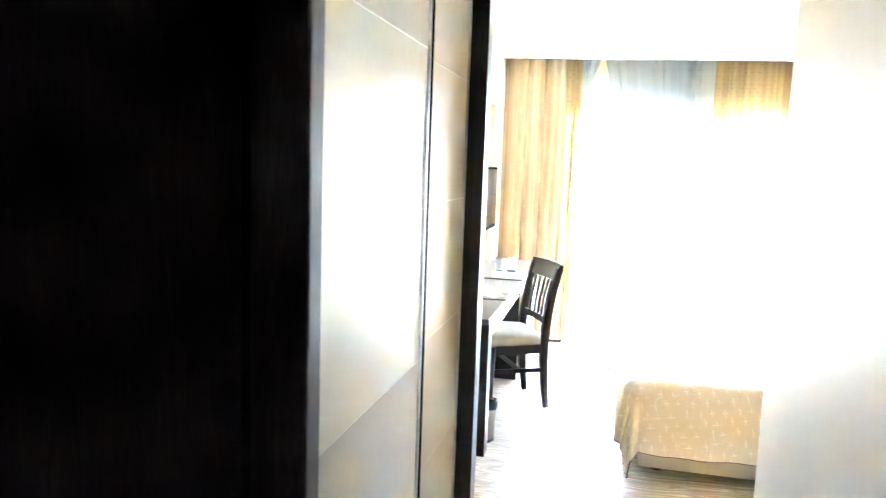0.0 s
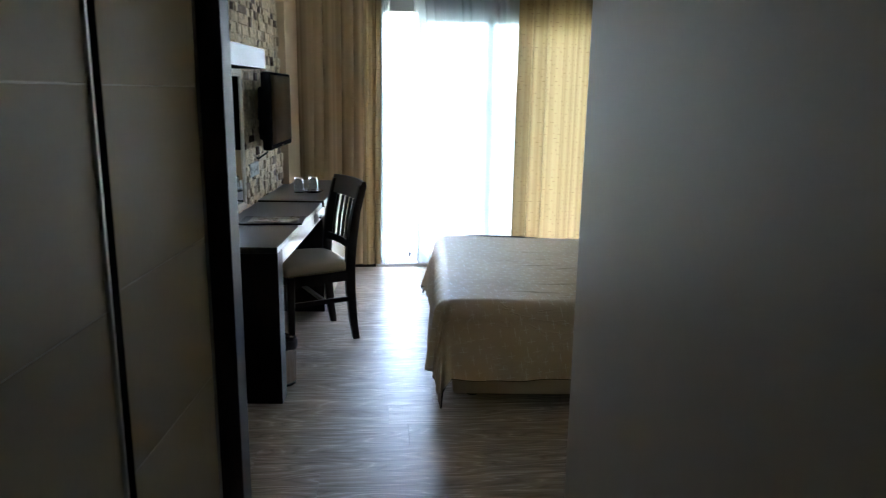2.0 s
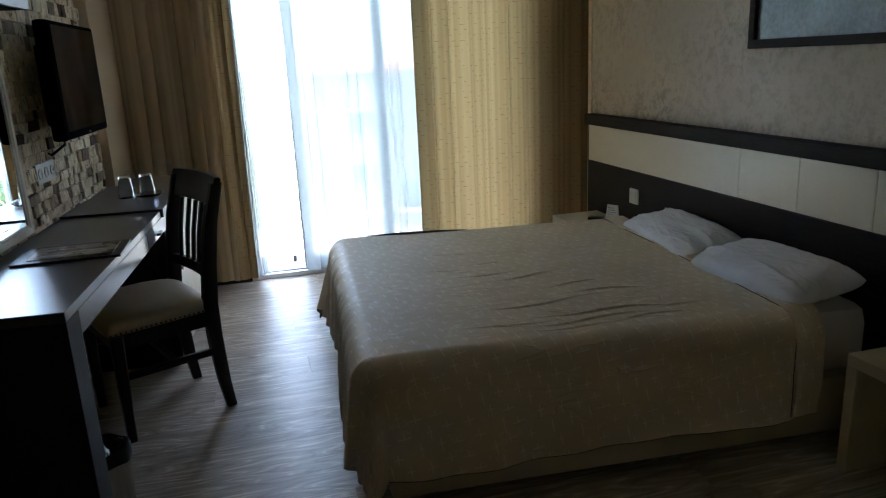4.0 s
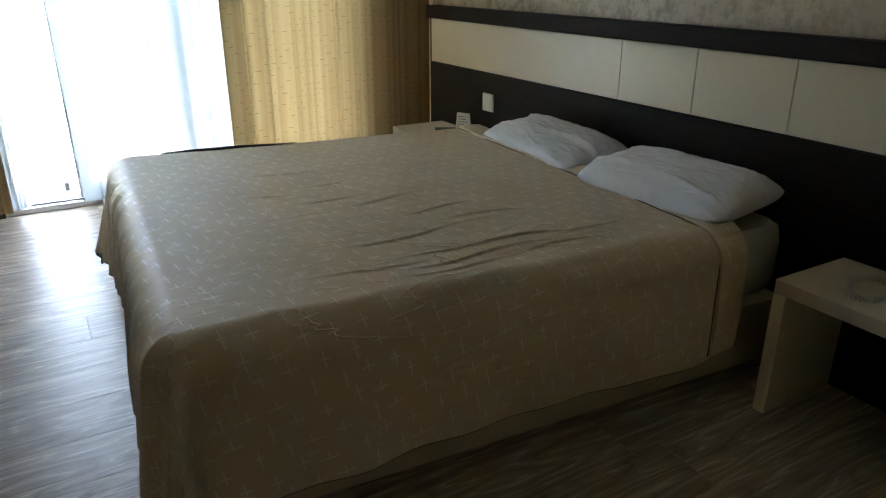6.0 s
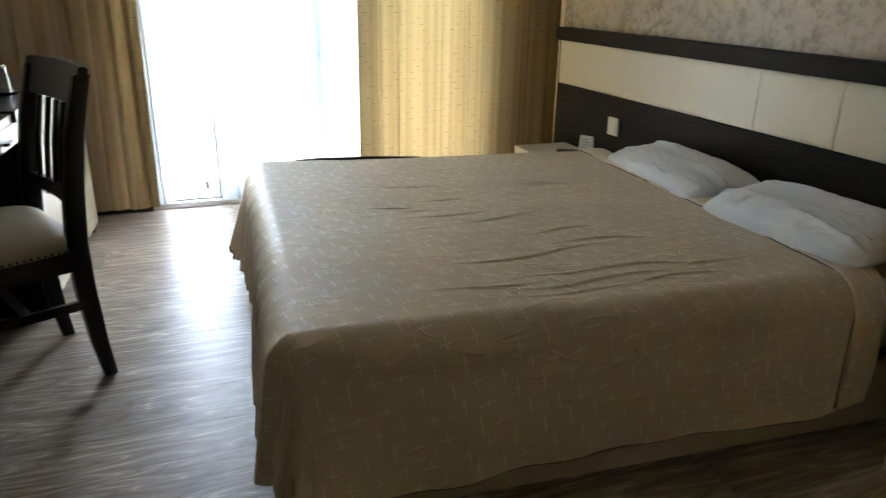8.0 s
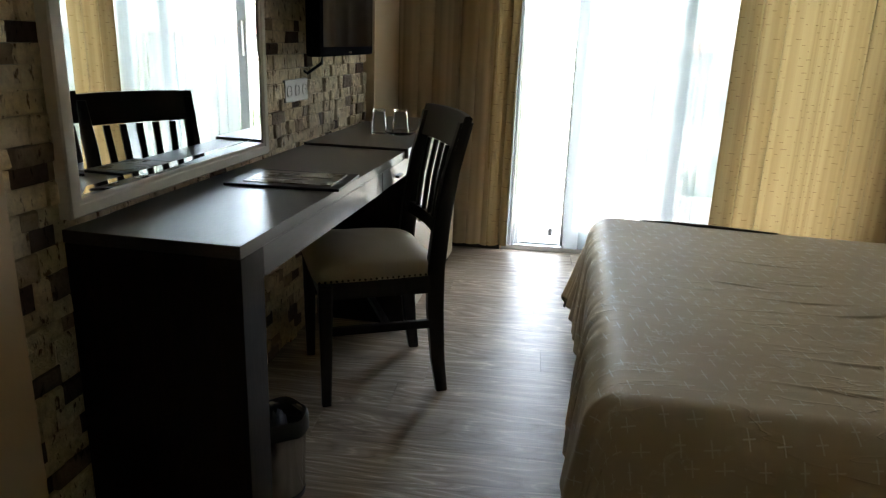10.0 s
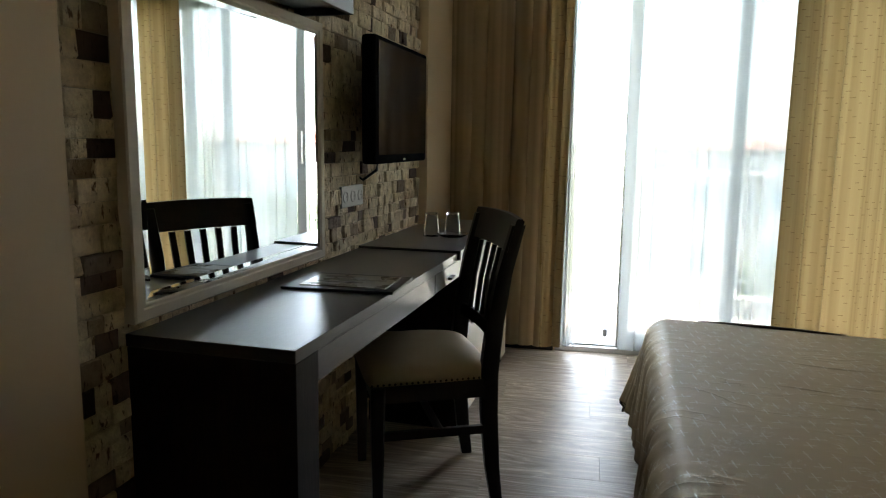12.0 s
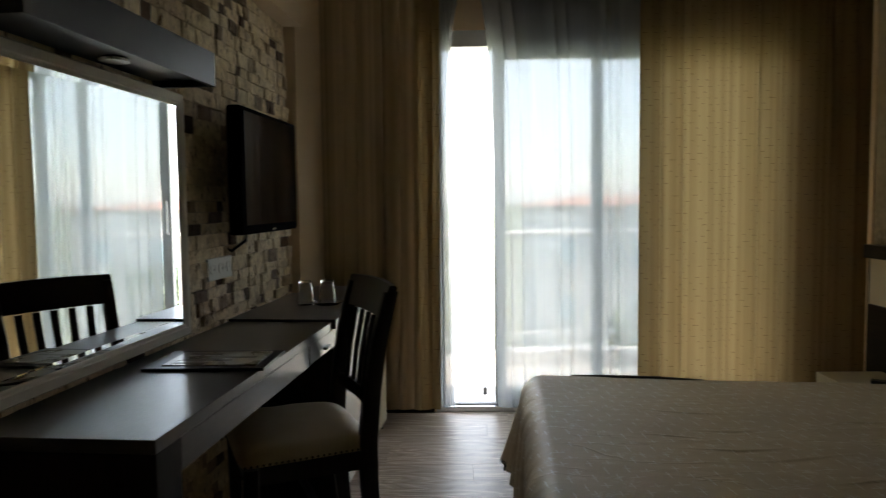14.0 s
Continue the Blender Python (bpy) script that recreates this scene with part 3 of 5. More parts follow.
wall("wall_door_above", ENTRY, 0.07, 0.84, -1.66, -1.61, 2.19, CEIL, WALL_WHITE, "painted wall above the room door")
wall("wall_hall_right", ENTRY, 1.5, 1.65, -3.9, -1.66, -0.05, CEIL, HALL, "painted corridor wall")
wall("wall_hall_back", ENTRY, -0.8, 1.65, -4.1, -3.9, -0.05, CEIL, HALL, "painted corridor wall")

# moulded curtain box across the window wall
pelmet = thing("curtain_pelmet", pose(0, 0, 0), "white moulded curtain box along the ceiling", "pelmet", kind="structure")
SECTION = ((0, 0), (0.03, 0), (0.03, 0.05), (0.045, 0.07), (0.06, 0.075), (0.075, 0.11), (0.105, 0.14), (0.11, CEIL - 2.44), (0, CEIL - 2.44))
part("moulding", sweep([(-a, b) for a, b in SECTION], [((-0.80, 4.74, 2.44), (0, 1, 0), (0, 0, 1)), ((2.38, 4.74, 2.44), (0, 1, 0), (0, 0, 1))]), CEILING, pelmet)
part("curtain_rail", boxed(-0.78, 2.33, 4.86, 4.90, CEIL - 0.03, CEIL, 0.003), PVC, pelmet)
solid("baseboard", boxed(-0.76, -0.07, 4.978, 5.0, 0, 0.055, 0.003), WENGE_X, "dark wooden baseboard under the curtain", "baseboard", kind="structure")
solid("baseboard", boxed(1.91, 2.37, 4.978, 5.0, 0, 0.055, 0.003), WENGE_X, "dark wooden baseboard under the curtain", "baseboard", kind="structure")
solid("baseboard", boxed(0.09, 0.105, -1.21, -0.215, 0, 0.06, 0.003), WENGE, "dark wooden baseboard along the painted wall", "baseboard", DESK_SIDE, kind="structure")
solid("baseboard", boxed(0.855, 0.87, -1.60, -0.37, 0, 0.06, 0.003), WENGE, "dark wooden baseboard along the passage wall", "baseboard", ENTRY, kind="structure")

# ---- balcony door ----
window = thing("window_1", pose(0, 5.06, 0), "white sliding balcony door standing partly open", "window", kind="structure")
for nm, b in (("frame_jamb", (-0.06, -0.01, -0.05, 0.07, 0, 2.14)), ("frame_jamb", (1.85, 1.90, -0.05, 0.07, 0, 2.14)), ("frame_head", (-0.01, 1.85, -0.05, 0.07, 2.05, 2.14)), ("threshold", (-0.06, 1.90, -0.06, 0.08, -0.007, 0.03))):
    part(nm, boxed(*b, 0.004), ALU if nm == "threshold" else PVC, window, "grey aluminium threshold with rails" if nm == "threshold" else "")
for k in (0.0, 0.035):
    part("rail", boxed(-0.01, 1.85, -0.02 + k, -0.012 + k, 0.03, 0.038, 0.001), ALU, window)


def leaf(x0, x1, y):
    lf = part("sliding_leaf", boxed(x0, x0 + 0.065, y, y + 0.03, 0.04, 2.05, 0.005), PVC, window)
    part("stile", boxed(x1 - 0.065, x1, y, y + 0.03, 0.04, 2.05, 0.005), PVC, lf)
    part("rail", boxed(x0 + 0.065, x1 - 0.065, y, y + 0.03, 1.985, 2.05, 0.005), PVC, lf)
    part("rail", boxed(x0 + 0.065, x1 - 0.065, y, y + 0.03, 0.04, 0.11, 0.005), PVC, lf)
    pane = part("pane", boxed(x0 + 0.065, x1 - 0.065, y + 0.012, y + 0.018, 0.11, 1.985, 0.0), GLASS, lf)
    pane.visible_shadow = False
    return lf


a = leaf(0.275, 1.16, -0.022)
part("handle", boxed(0.293, 0.312, -0.045, -0.022, 1.02, 1.22, 0.005), PVC, a, "white pull handle")
leaf(0.83, 1.845, 0.016)
solid("door_stop", lathe([(0.018, -0.02), (0.02, 0.0), (0.02, 0.03), (0.016, 0.042), (0.006, 0.046)], 16), BLACK, "small black rubber door stop on the balcony tiles", "door stop", pose(0.23, 5.42, 0.0) @ Matrix.Diagonal((0.7, 0.7, 0.7, 1)), smooth=True)

# ---- balcony and distance ----
CX, CY, R = 0.95, 4.55, 1.72


def arc(r0, r1, z0, z1, a0=12, a1=168, n=40):
    """A curved wall or slab between two radii."""
    bm = bmesh.new()
    rings = []
    for i in range(n + 1):
        g = radians(a0 + (a1 - a0) * i / n)
        c, s = math.cos(g), math.sin(g)
        rings.append([bm.verts.new((CX + r * c, CY + r * s, z)) for r, z in ((r0, z0), (r1, z0), (r1, z1), (r0, z1))])
    for p, q in zip(rings, rings[1:]):
        for k in range(4):
            bm.faces.new((p[k], p[(k + 1) % 4], q[(k + 1) % 4], q[k]))
    bm.faces.new(rings[0][::-1])
    bm.faces.new(rings[-1])
    return bm


slab = bmesh.new()
ring = [slab.verts.new((CX + (R + 0.1) * math.cos(radians(g)), max(5.2, CY + (R + 0.1) * math.sin(radians(g))), -0.02)) for g in range(14, 168, 4)]
top = slab.faces.new(ring)
ext = bmesh.ops.extrude_face_region(slab, geom=[top])
bmesh.ops.translate(slab, verts=[v for v in ext["geom"] if isinstance(v, bmesh.types.BMVert)], vec=(0, 0, -0.18))
solid("balcony_floor", slab, BALCONY_TILE, "sunlit pale tiled balcony floor with a curved edge", "balcony", kind="structure")
solid("balcony_kerb", arc(R - 0.05, R + 0.1, -0.02, 0.10, 24, 156), RENDER_WHITE, "low white curved kerb round the balcony", "kerb", kind="structure")
railing = thing("balcony_railing", pose(CX, CY, 0.1), "white metal railing curving round the balcony", "railing")
for z, r in ((0.86, 0.022), (0.62, 0.009), (0.12, 0.009)):
    part("handrail" if z > 0.8 else "bar", tube(bmesh.new(), [((R + 0.02) * math.cos(radians(g)), (R + 0.02) * math.sin(radians(g)), z) for g in range(24, 157, 3)], [r] * 45, 8), RAIL_PAINT, railing, smooth=True)
for g in range(26, 157, 16):
    part("post", tube(bmesh.new(), [((R + 0.02) * math.cos(radians(g)), (R + 0.02) * math.sin(radians(g)), z) for z in (0, 0.86)], [0.014, 0.014], 8), RAIL_PAINT, railing, smooth=True)

solid("ground", boxed(-9000, 9000, 6.8, 12000, -9.4, -9.0, 0.0), GROUND, "dry pale ground below the balcony", "ground", kind="structure")


def house(name, m, w, d, h, label, rows, cols):
    hs = thing(name, m, label, "building")
    part("wall", boxed(-w / 2, w / 2, 0, d, 0, h, 0.0), RENDER_WHITE, hs)
    bm = bmesh.new()
    lo = [bm.verts.new(p) for p in ((-w / 2 - 0.6, -0.6, h), (w / 2 + 0.6, -0.6, h), (w / 2 + 0.6, d + 0.6, h), (-w / 2 - 0.6, d + 0.6, h))]
    hi = [bm.verts.new((x, d / 2, h + 0.5)) for x in (-w / 2 + 3, w / 2 - 3)]
    for f in ((lo[0], lo[1], hi[1], hi[0]), (lo[2], lo[3], hi[0], hi[1]), (lo[1], lo[2], hi[1]), (lo[3], lo[0], hi[0]), lo[::-1]):
        bm.faces.new(f)
    part("roof", bm, ROOF, hs, "terracotta tiled hipped roof")
    for i in range(rows):
        for j in range(cols):
            x, z = -w / 2 + (j + 0.5) * w / cols, 1.0 + i * 2.9
            win = part("window", boxed(x - 0.65, x + 0.65, -0.06, 0.0, z, z + 1.5, 0.0), PVC, hs)
            part("pane", boxed(x - 0.55, x + 0.55, -0.075, -0.06, z + 0.1, z + 1.4, 0.0), SEA, win)
    return hs


house("apartment_house", pose(15.0, 38, -9), 22, 9, 10.0, "white apartment house with a terracotta roof across the gardens", 3, 6)
house("apartment_house", pose(-13, 55, -9), 16, 9, 6.5, "lower white house with a terracotta roof among trees", 2, 6)


def tree(m, h, label):
    tr = thing("tree", m, label, "tree", "trees in the gardens")
    bm = bmesh.new()
    tube(bm, [(0, 0, 0), (0.06, 0.04, h * 0.3), (0, 0.1, h * 0.6), (0.1, 0, h * 0.85)], [0.18, 0.15, 0.1, 0.03], 8)
    for k in range(5):
        g = k * 1.3 + h
        tube(bm, [(0, 0.05, h * (0.35 + 0.08 * k)), (math.cos(g) * h * 0.14, math.sin(g) * h * 0.14, h * (0.48 + 0.08 * k)), (math.cos(g) * h * 0.25, math.sin(g) * h * 0.25, h * (0.55 + 0.08 * k))], [0.07, 0.05, 0.02], 6)
    part("trunk", bm, BARK, tr)
    rng = random.Random(int(h * 100))
    verts, faces = [], []
    for _ in range(900):
        g, e, r = rng.uniform(0, 6.28), rng.uniform(-0.6, 1.0), rng.uniform(0.35, 1.0) ** 0.5
        r *= 0.8 + 0.35 * noise.noise((math.cos(g) * 2, math.sin(g) * 2, e * 3 + h))
        c = Vector((math.cos(g) * math.cos(e) * r * h * 0.33, math.sin(g) * math.cos(e) * r * h * 0.33, h * (0.66 + 0.34 * math.sin(e) * r)))
        a1 = Vector((rng.gauss(0, 1), rng.gauss(0, 1), rng.gauss(0, 1))).normalized() * 0.22
        b1 = a1.cross(Vector((rng.gauss(0, 1), rng.gauss(0, 1), rng.gauss(0, 1)))).normalized() * 0.13
        n = len(verts)
        verts += [c - a1, c + b1, c + a1, c - b1]
        faces.append((n, n + 1, n + 2, n + 3))
    me = bpy.data.meshes.new("crown")
    me.from_pydata([tuple(v) for v in verts], [], faces)
    me.materials.append(LEAF)
    cr = new("crown", me)
    cr.parent = tr
    return tr


for x, y, h in ((6.6, 24, 7.4), (9.4, 27, 7.9), (-8.5, 30, 8.0), (13.0, 29, 8.2), (-12.0, 34, 8.3), (17.0, 31, 8.6)):
    tree(pose(x, y, -9), h, "leafy green garden tree below the balcony")

# ---- curtains ----
def curtain(name, x0, x1, y, z0, z1, folds, depth, material, label, category, seed, lean=None, nu=150, nv=26, group="", swing=0.28, vary=False):
    """A hanging cloth with uneven upright folds; lean(v) returns the two edges at height v (0 hem, 1 top)."""
    rng = random.Random(seed)
    ph = [rng.uniform(0, 6.28) for _ in range(4)]
    width = 1.7 * (x1 - x0)

    def edges(v):
        return lean(v) if lean else (x0, x1)

    def fn(u, v):
        a, b = edges(v)
        w = u + 0.25 / folds * math.sin(2 * math.pi * folds * 0.37 * u + ph[0])
        s = math.sin(2 * math.pi * folds * w + ph[1] + 0.5 * math.sin(3 * v + ph[2]))
        f = depth * (0.75 + 0.35 * math.sin(7 * u + ph[3])) * (1.0 - 0.3 * v)
        loose = 1.0 if not vary else 0.35 + 0.9 * (0.5 + 0.5 * math.sin(5.3 * u * folds / 3 + ph[2])) + 0.25 * noise.noise((u * folds * 1.1, v * 1.3, seed))
        x = a + (b - a) * u + swing * loose * (b - a) / folds * math.cos(2 * math.pi * folds * w + ph[1])
        x = min(max(x, min(a, b)), max(a, b))
        return (x, y + f * s + 0.006 * noise.noise((u * 9, v * 3, seed)), z0 + (z1 - z0) * v + (1 - v) * 0.006 * math.sin(9 * u + ph[0]))
    me = grid_mesh(name, nu, nv, fn, material, lambda u, v: (u * width + seed * 0.77, v * (z1 - z0)))
    ob = new(name, me)
    return tagged(ob, label, category, group)


curtain("curtain", -0.74, -0.11, 4.893, 0.05, 2.56, 6, 0.046, TAUPE, "taupe striped floor-length curtain drawn to the wall side", "curtain", 3, group="curtains at the balcony door", lean=lambda v: (-0.74, -0.12 + 0.01 * v))
curtain("curtain", -0.16, -0.02, 4.90, 0.05, 2.56, 2, 0.022, CURTAIN, "gold-beige curtain edge gathered beside the open door", "curtain", 4, group="curtains at the balcony door", lean=lambda v: (-0.16, -0.03 + 0.015 * v), nu=60)
curtain("curtain", 1.05, 2.29, 4.885, 0.05, 2.56, 7, 0.013, CURTAIN, "gold-beige striped floor-length curtain lit through from behind", "curtain", 5, group="curtains at the balcony door", nu=220, nv=26, swing=0.12)
curtain("sheer_curtain", -0.03, 0.12, 4.945, 0.045, 2.56, 4, 0.014, SHEER, "narrow white voile panel bunched beside the open door", "sheer curtain", 8, lean=lambda v: (-0.035, 0.05 - 0.05 * v + 0.17 * v ** 7), nu=80, swing=0.2)
curtain("sheer_curtain", 0.14, 1.12, 4.94, 0.045, 2.56, 9, 0.012, SHEER, "white translucent voile curtain over the balcony door", "sheer curtain", 11, lean=lambda v: (0.285 - 0.02 * v - 0.12 * v ** 6, 1.11), nu=330, swing=0.095, vary=True)

# ---- passage ----
wardrobe = thing("wardrobe", ENTRY, "built-in wardrobe with two ivory grooved sliding doors", "wardrobe")
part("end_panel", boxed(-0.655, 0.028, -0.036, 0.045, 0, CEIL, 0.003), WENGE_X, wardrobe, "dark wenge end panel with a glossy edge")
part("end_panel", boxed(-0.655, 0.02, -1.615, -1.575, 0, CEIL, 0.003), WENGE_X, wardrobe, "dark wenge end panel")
part("back_panel", boxed(-0.655, -0.64, -1.575, -0.036, 0.06, CEIL, 0.0), WARDROBE_WHITE, wardrobe)
part("plinth", boxed(-0.60, -0.075, -1.575, -0.036, 0, 0.06, 0.0), WENGE, wardrobe)
for z in (0.06, CEIL - 0.05):
    part("track", boxed(-0.075, 0.012, -1.575, -0.036, z - 0.06 if z < 1 else z, z if z < 1 else CEIL, 0.002), ALU, wardrobe, "aluminium sliding track")


def sliding_door(y0, y1, x, lines):
    """Boards stacked with open grooves between them, edged by aluminium profiles."""
    door = part("sliding_door", boxed(x - 0.03, x - 0.010, y0, y1, 0.065, CEIL - 0.055, 0.0), WARDROBE_WHITE, wardrobe, "ivory door with thin horizontal grooves")
    zs = [0.065, *lines, CEIL - 0.055]
    for z0, z1 in zip(zs, zs[1:]):
        part("board", boxed(x - 0.010, x, y0 + 0.014, y1 - 0.014, z0 + 0.0014, z1 - 0.0014, 0.0016), WARDROBE_WHITE, door)
    for z in lines:
        part("inlay", boxed(x - 0.010, x - 0.0004, y0 + 0.014, y1 - 0.014, z - 0.0013, z + 0.0013, 0.0), INLAY, door, "thin pale metal inlay")
    for yy in (y0, y1 - 0.008):
        part("profile", boxed(x - 0.010, x + 0.004, yy, yy + 0.008, 0.065, CEIL - 0.055, 0.002), ALU, door, "slim aluminium edge profile")


sliding_door(-1.573, -0.675, 0.004, (0.30, 0.68, 1.06, 1.44, 1.82, 2.2))
sliding_door(-0.72, -0.038, -0.034, (0.30, 0.68, 1.06, 1.44, 1.82, 2.2))

# black strip put in for the shadow in the gap between the doors
part("brush_seal", boxed(-0.03, 0.0070, -0.6745, -0.645, 0.065, CEIL - 0.055, 0.0), TV_BLACK, wardrobe, "black strip standing for the shadow gap between the doors")

door_frame = thing("door_1", ENTRY, "dark wooden frame of the open room door", "door frame", kind="structure")
part("jamb", boxed(0.07, 0.14, -1.650, -1.612, 0, 2.12, 0.004), WENGE_MATT_X, door_frame)
part("jamb", boxed(0.745, 0.84, -1.650, -1.612, 0, 2.12, 0.004), WENGE_MATT_X, door_frame)
part("head", boxed(0.07, 0.84, -1.650, -1.612, 2.12, 2.19, 0.004), WENGE_MATT, door_frame)
part("side_panel", boxed(-0.65, 0.0725, -1.672, -1.6505, 0, 2.19, 0.001), WENGE_MATT_X, door_frame, "dark veneered panel beside the door")
part("side_panel", boxed(0.8375, 1.45, -1.672, -1.6505, 0, 2.19, 0.001), WENGE_MATT_X, door_frame, "dark veneered panel beside the door")
part("strike_plate", boxed(0.7435, 0.745, -1.64, -1.622, 0.98, 1.12, 0.0), STEEL, door_frame, "steel strike plate")

# ---- bed ----
BX0, BX1, BY0, BY1, BTOP = 0.31, 2.005, 2.235, 3.75, 0.50
BED = pose(1.15, 3.0, 0, 0, 0, -4.0) @ pose(-1.15, -3.0, 0)
TAPER = 0.05


def tapered(bm):
    """The far side runs in slightly towards the head."""
    for v in bm.verts:
        if v.co.y > 3.0:
            v.co.y -= TAPER * (v.co.x - 0.35)
    return bm


bed = thing("bed", BED, "double bed with a fabric base and white mattress against the headboard", "bed")
part("base", tapered(boxed(BX0 + 0.05, BX1, BY0 - 0.005, BY1 + 0.005, 0.045, 0.25, 0.02)), BASE_CLOTH, bed, "beige upholstered box base", True)
part("mattress", tapered(boxed(BX0 + 0.03, BX1 - 0.02, BY0 + 0.005, BY1 - 0.005, 0.25, BTOP - 0.012, 0.07)), MATTRESS, bed, "white mattress", True)
for x in (BX0 + 0.15, BX1 - 0.15):
    for y in (BY0 + 0.12, BY1 - 0.12):
        part("foot", lathe([(0.03, 0.0), (0.03, 0.01), (0.026, 0.046)], 12, pose(x, y, 0)), BLACK, bed)

EDGE_X, HANG = 1.675, 0.37
FOOT = 0.352
RIDGES = ((0.95, 2.55, 0.30, 0.008, 8, 0.010), (1.15, 2.42, 0.34, 0.008, -3, 0.012), (1.05, 2.36, 0.28, 0.008, 2, 0.011), (1.22, 2.62, 0.22, 0.009, -6, 0.008), (0.85, 2.95, 0.2, 0.008, 5, 0.007), (1.0, 2.88, 0.24, 0.009, 9, 0.007), (0.8, 3.3, 0.2, 0.008, -4, 0.006), (1.3, 3.2, 0.25, 0.01, 12, 0.005), (1.25, 2.33, 0.22, 0.006, 6, 0.010), (0.98, 2.31, 0.2, 0.006, -2, 0.009), (1.4, 2.40, 0.18, 0.006, 12, 0.008), (0.78, 2.38, 0.2, 0.007, 4, 0.008), (1.12, 2.72, 0.16, 0.006, 3, 0.007), (0.7, 3.05, 0.14, 0.006, 2, 0.006), (0.9, 3.12, 0.16, 0.006, 4, 0.006))


def spread_point(a, b):
    """Where the point (a, b) of the flat cloth lies once it hangs over the bed's foot and sides."""
    da = max(0.0, FOOT - a)
    db = BY0 + 0.03 - b if b < BY0 + 0.03 else max(0.0, b - (BY1 - 0.03))
    side = -1 if b < BY0 + 0.5 else 1
    x, y = max(a, FOOT), min(max(b, BY0 + 0.03), BY1 - 0.03)
    z = BTOP + 0.004 + 0.006 * noise.noise((a * 2.0, b * 2.0, 1.7)) + 0.0015 * noise.noise((a * 6, b * 9, 4.0)) + 0.0007 * noise.noise((a * 12, b * 30, 8.0))
    for rx, ry, length, wide, turn, high in RIDGES:
        g = radians(turn)
        u, w = (a - rx) * math.cos(g) + (b - ry) * math.sin(g), -(a - rx) * math.sin(g) + (b - ry) * math.cos(g)
        w += 0.015 * math.sin(u * 14 + rx * 9)
        z += 0.6 * high * math.exp(-(u / length * 1.9) ** 2) * math.exp(-(w / wide * (2.2 if w > 0 else 1.2)) ** 2)
    d = (da ** 3 + db ** 3) ** (1 / 3)
    if d > 0:
        h = math.hypot(da, db)
        ux, uy = -da / h, side * db / h
        r = 0.075
        bend = min(d / r, math.pi / 2)
        out = r * math.sin(bend)
        drop = r * (1 - math.cos(bend)) + max(0.0, d - r * math.pi / 2)
        corner = min(da, db) / HANG
        run = b if da > db else a
        fold = math.sin(run * 10 + 1.5 * math.sin(run * 3.3)) + (0.7 if da > db else 0.3) * math.sin(run * (41 if da > db else 27) + 2) + (0.5 * math.sin(run * 77 + 3 * math.sin(run * 9)) if da > db else 0.0)
        foot = da > db
        out += (0.0115 if foot else 0.012 * (1 + 1.3 * math.exp(-((a - 0.45) / 0.3) ** 2))) * (drop / HANG) ** (0.6 if foot else 1.0) * fold * (1 - 0.5 * corner) + (0.045 if b < 2.7 else 0.06) * drop * (1.0 if foot else 0.5) + (0.05 if side < 0 else 0.13) * corner * drop
        away = min(abs(b - (BY0 + 0.03)), abs(b - (BY1 - 0.03))) * (0 if db > 0 else 1) + max(0.0, a - FOOT) * 1.3
        out += (0.034 if side < 0 else 0.05) * (drop / HANG) ** 1.3 * math.exp(-(away / 0.17) ** 2)
        out += 0.01 * noise.noise((a * 5, b * 5, 9.0)) * drop / HANG
        if side < 0 and db > 0:
            ux *= 1 - 0.55 * corner ** 0.5
            drop *= 1 + 0.13 * corner
        x += ux * out
        y += uy * out
        z -= drop
        z = max(z, 0.012 + 0.004 * noise.noise((a * 20, b * 20, 0)))
    if b > 2.4:
        y -= TAPER * max(0.0, a - 0.35) * min(1.0, (b - 2.4) / 1.3)
    return (x, y, z)


A0, A1, B0, B1 = FOOT - HANG - 0.02, EDGE_X, BY0 + 0.03 - 0.40, BY1 - 0.03 + 0.36
spread = new("bedspread", grid_mesh("bedspread", 230, 680, lambda u, v: spread_point(A0 + (A1 - A0) * u, B0 + (B1 - B0) * v), SPREAD, lambda u, v: (A0 + (A1 - A0) * u, B0 + (B1 - B0) * v)))
spread.matrix_world = BED
tagged(spread, "beige satin bedspread woven with pale crosses, wrinkled over the bed", "bedspread")
thick = spread.modifiers.new("thickness", "SOLIDIFY")
thick.thickness, thick.offset = 0.004, 1.0


def cuff_point(u, v):
    x, y, z = spread_point(EDGE_X - 0.012 + 0.10 * u, B0 + 0.012 + (B1 - B0 - 0.024) * v)
    lift = 0.005 + 0.006 * math.sin(math.pi * min(1, u * 1.0)) ** 0.5
    hang = max(0.0, min(1.0, (BTOP - z) / 0.06))
    return (x + 0.006 * math.sin(v * 31), y - hang * lift * (1 if v < 0.5 else -1), z + (1 - hang) * lift)


cuff = grid_mesh("turned_edge", 14, 160, cuff_point, SPREAD, lambda u, v: (2.2 + 0.1 * u, B0 + (B1 - B0) * v))
cuff_ob = new("turned_edge", cuff)
cuff_ob.parent = spread
tagged(cuff_ob, label="turned-back edge with a dark seam")
thick = cuff_ob.modifiers.new("thickness", "SOLIDIFY")
thick.thickness, thick.offset = 0.005, 1.0


seam = bmesh.new()
line = [spread_point(EDGE_X - 0.012, B0 + 0.012 + (B1 - B0 - 0.024) * k / 160) for k in range(161)]
tube(seam, [(x - 0.003, y - (0.006 if z < BTOP - 0.05 and y < 3 else 0), z + (0.0 if z < BTOP - 0.05 else 0.006)) for x, y, z in line], [0.0016] * 161, 6)
part("seam", seam, HEM, spread, "dark cord seam along the turned edge", True)


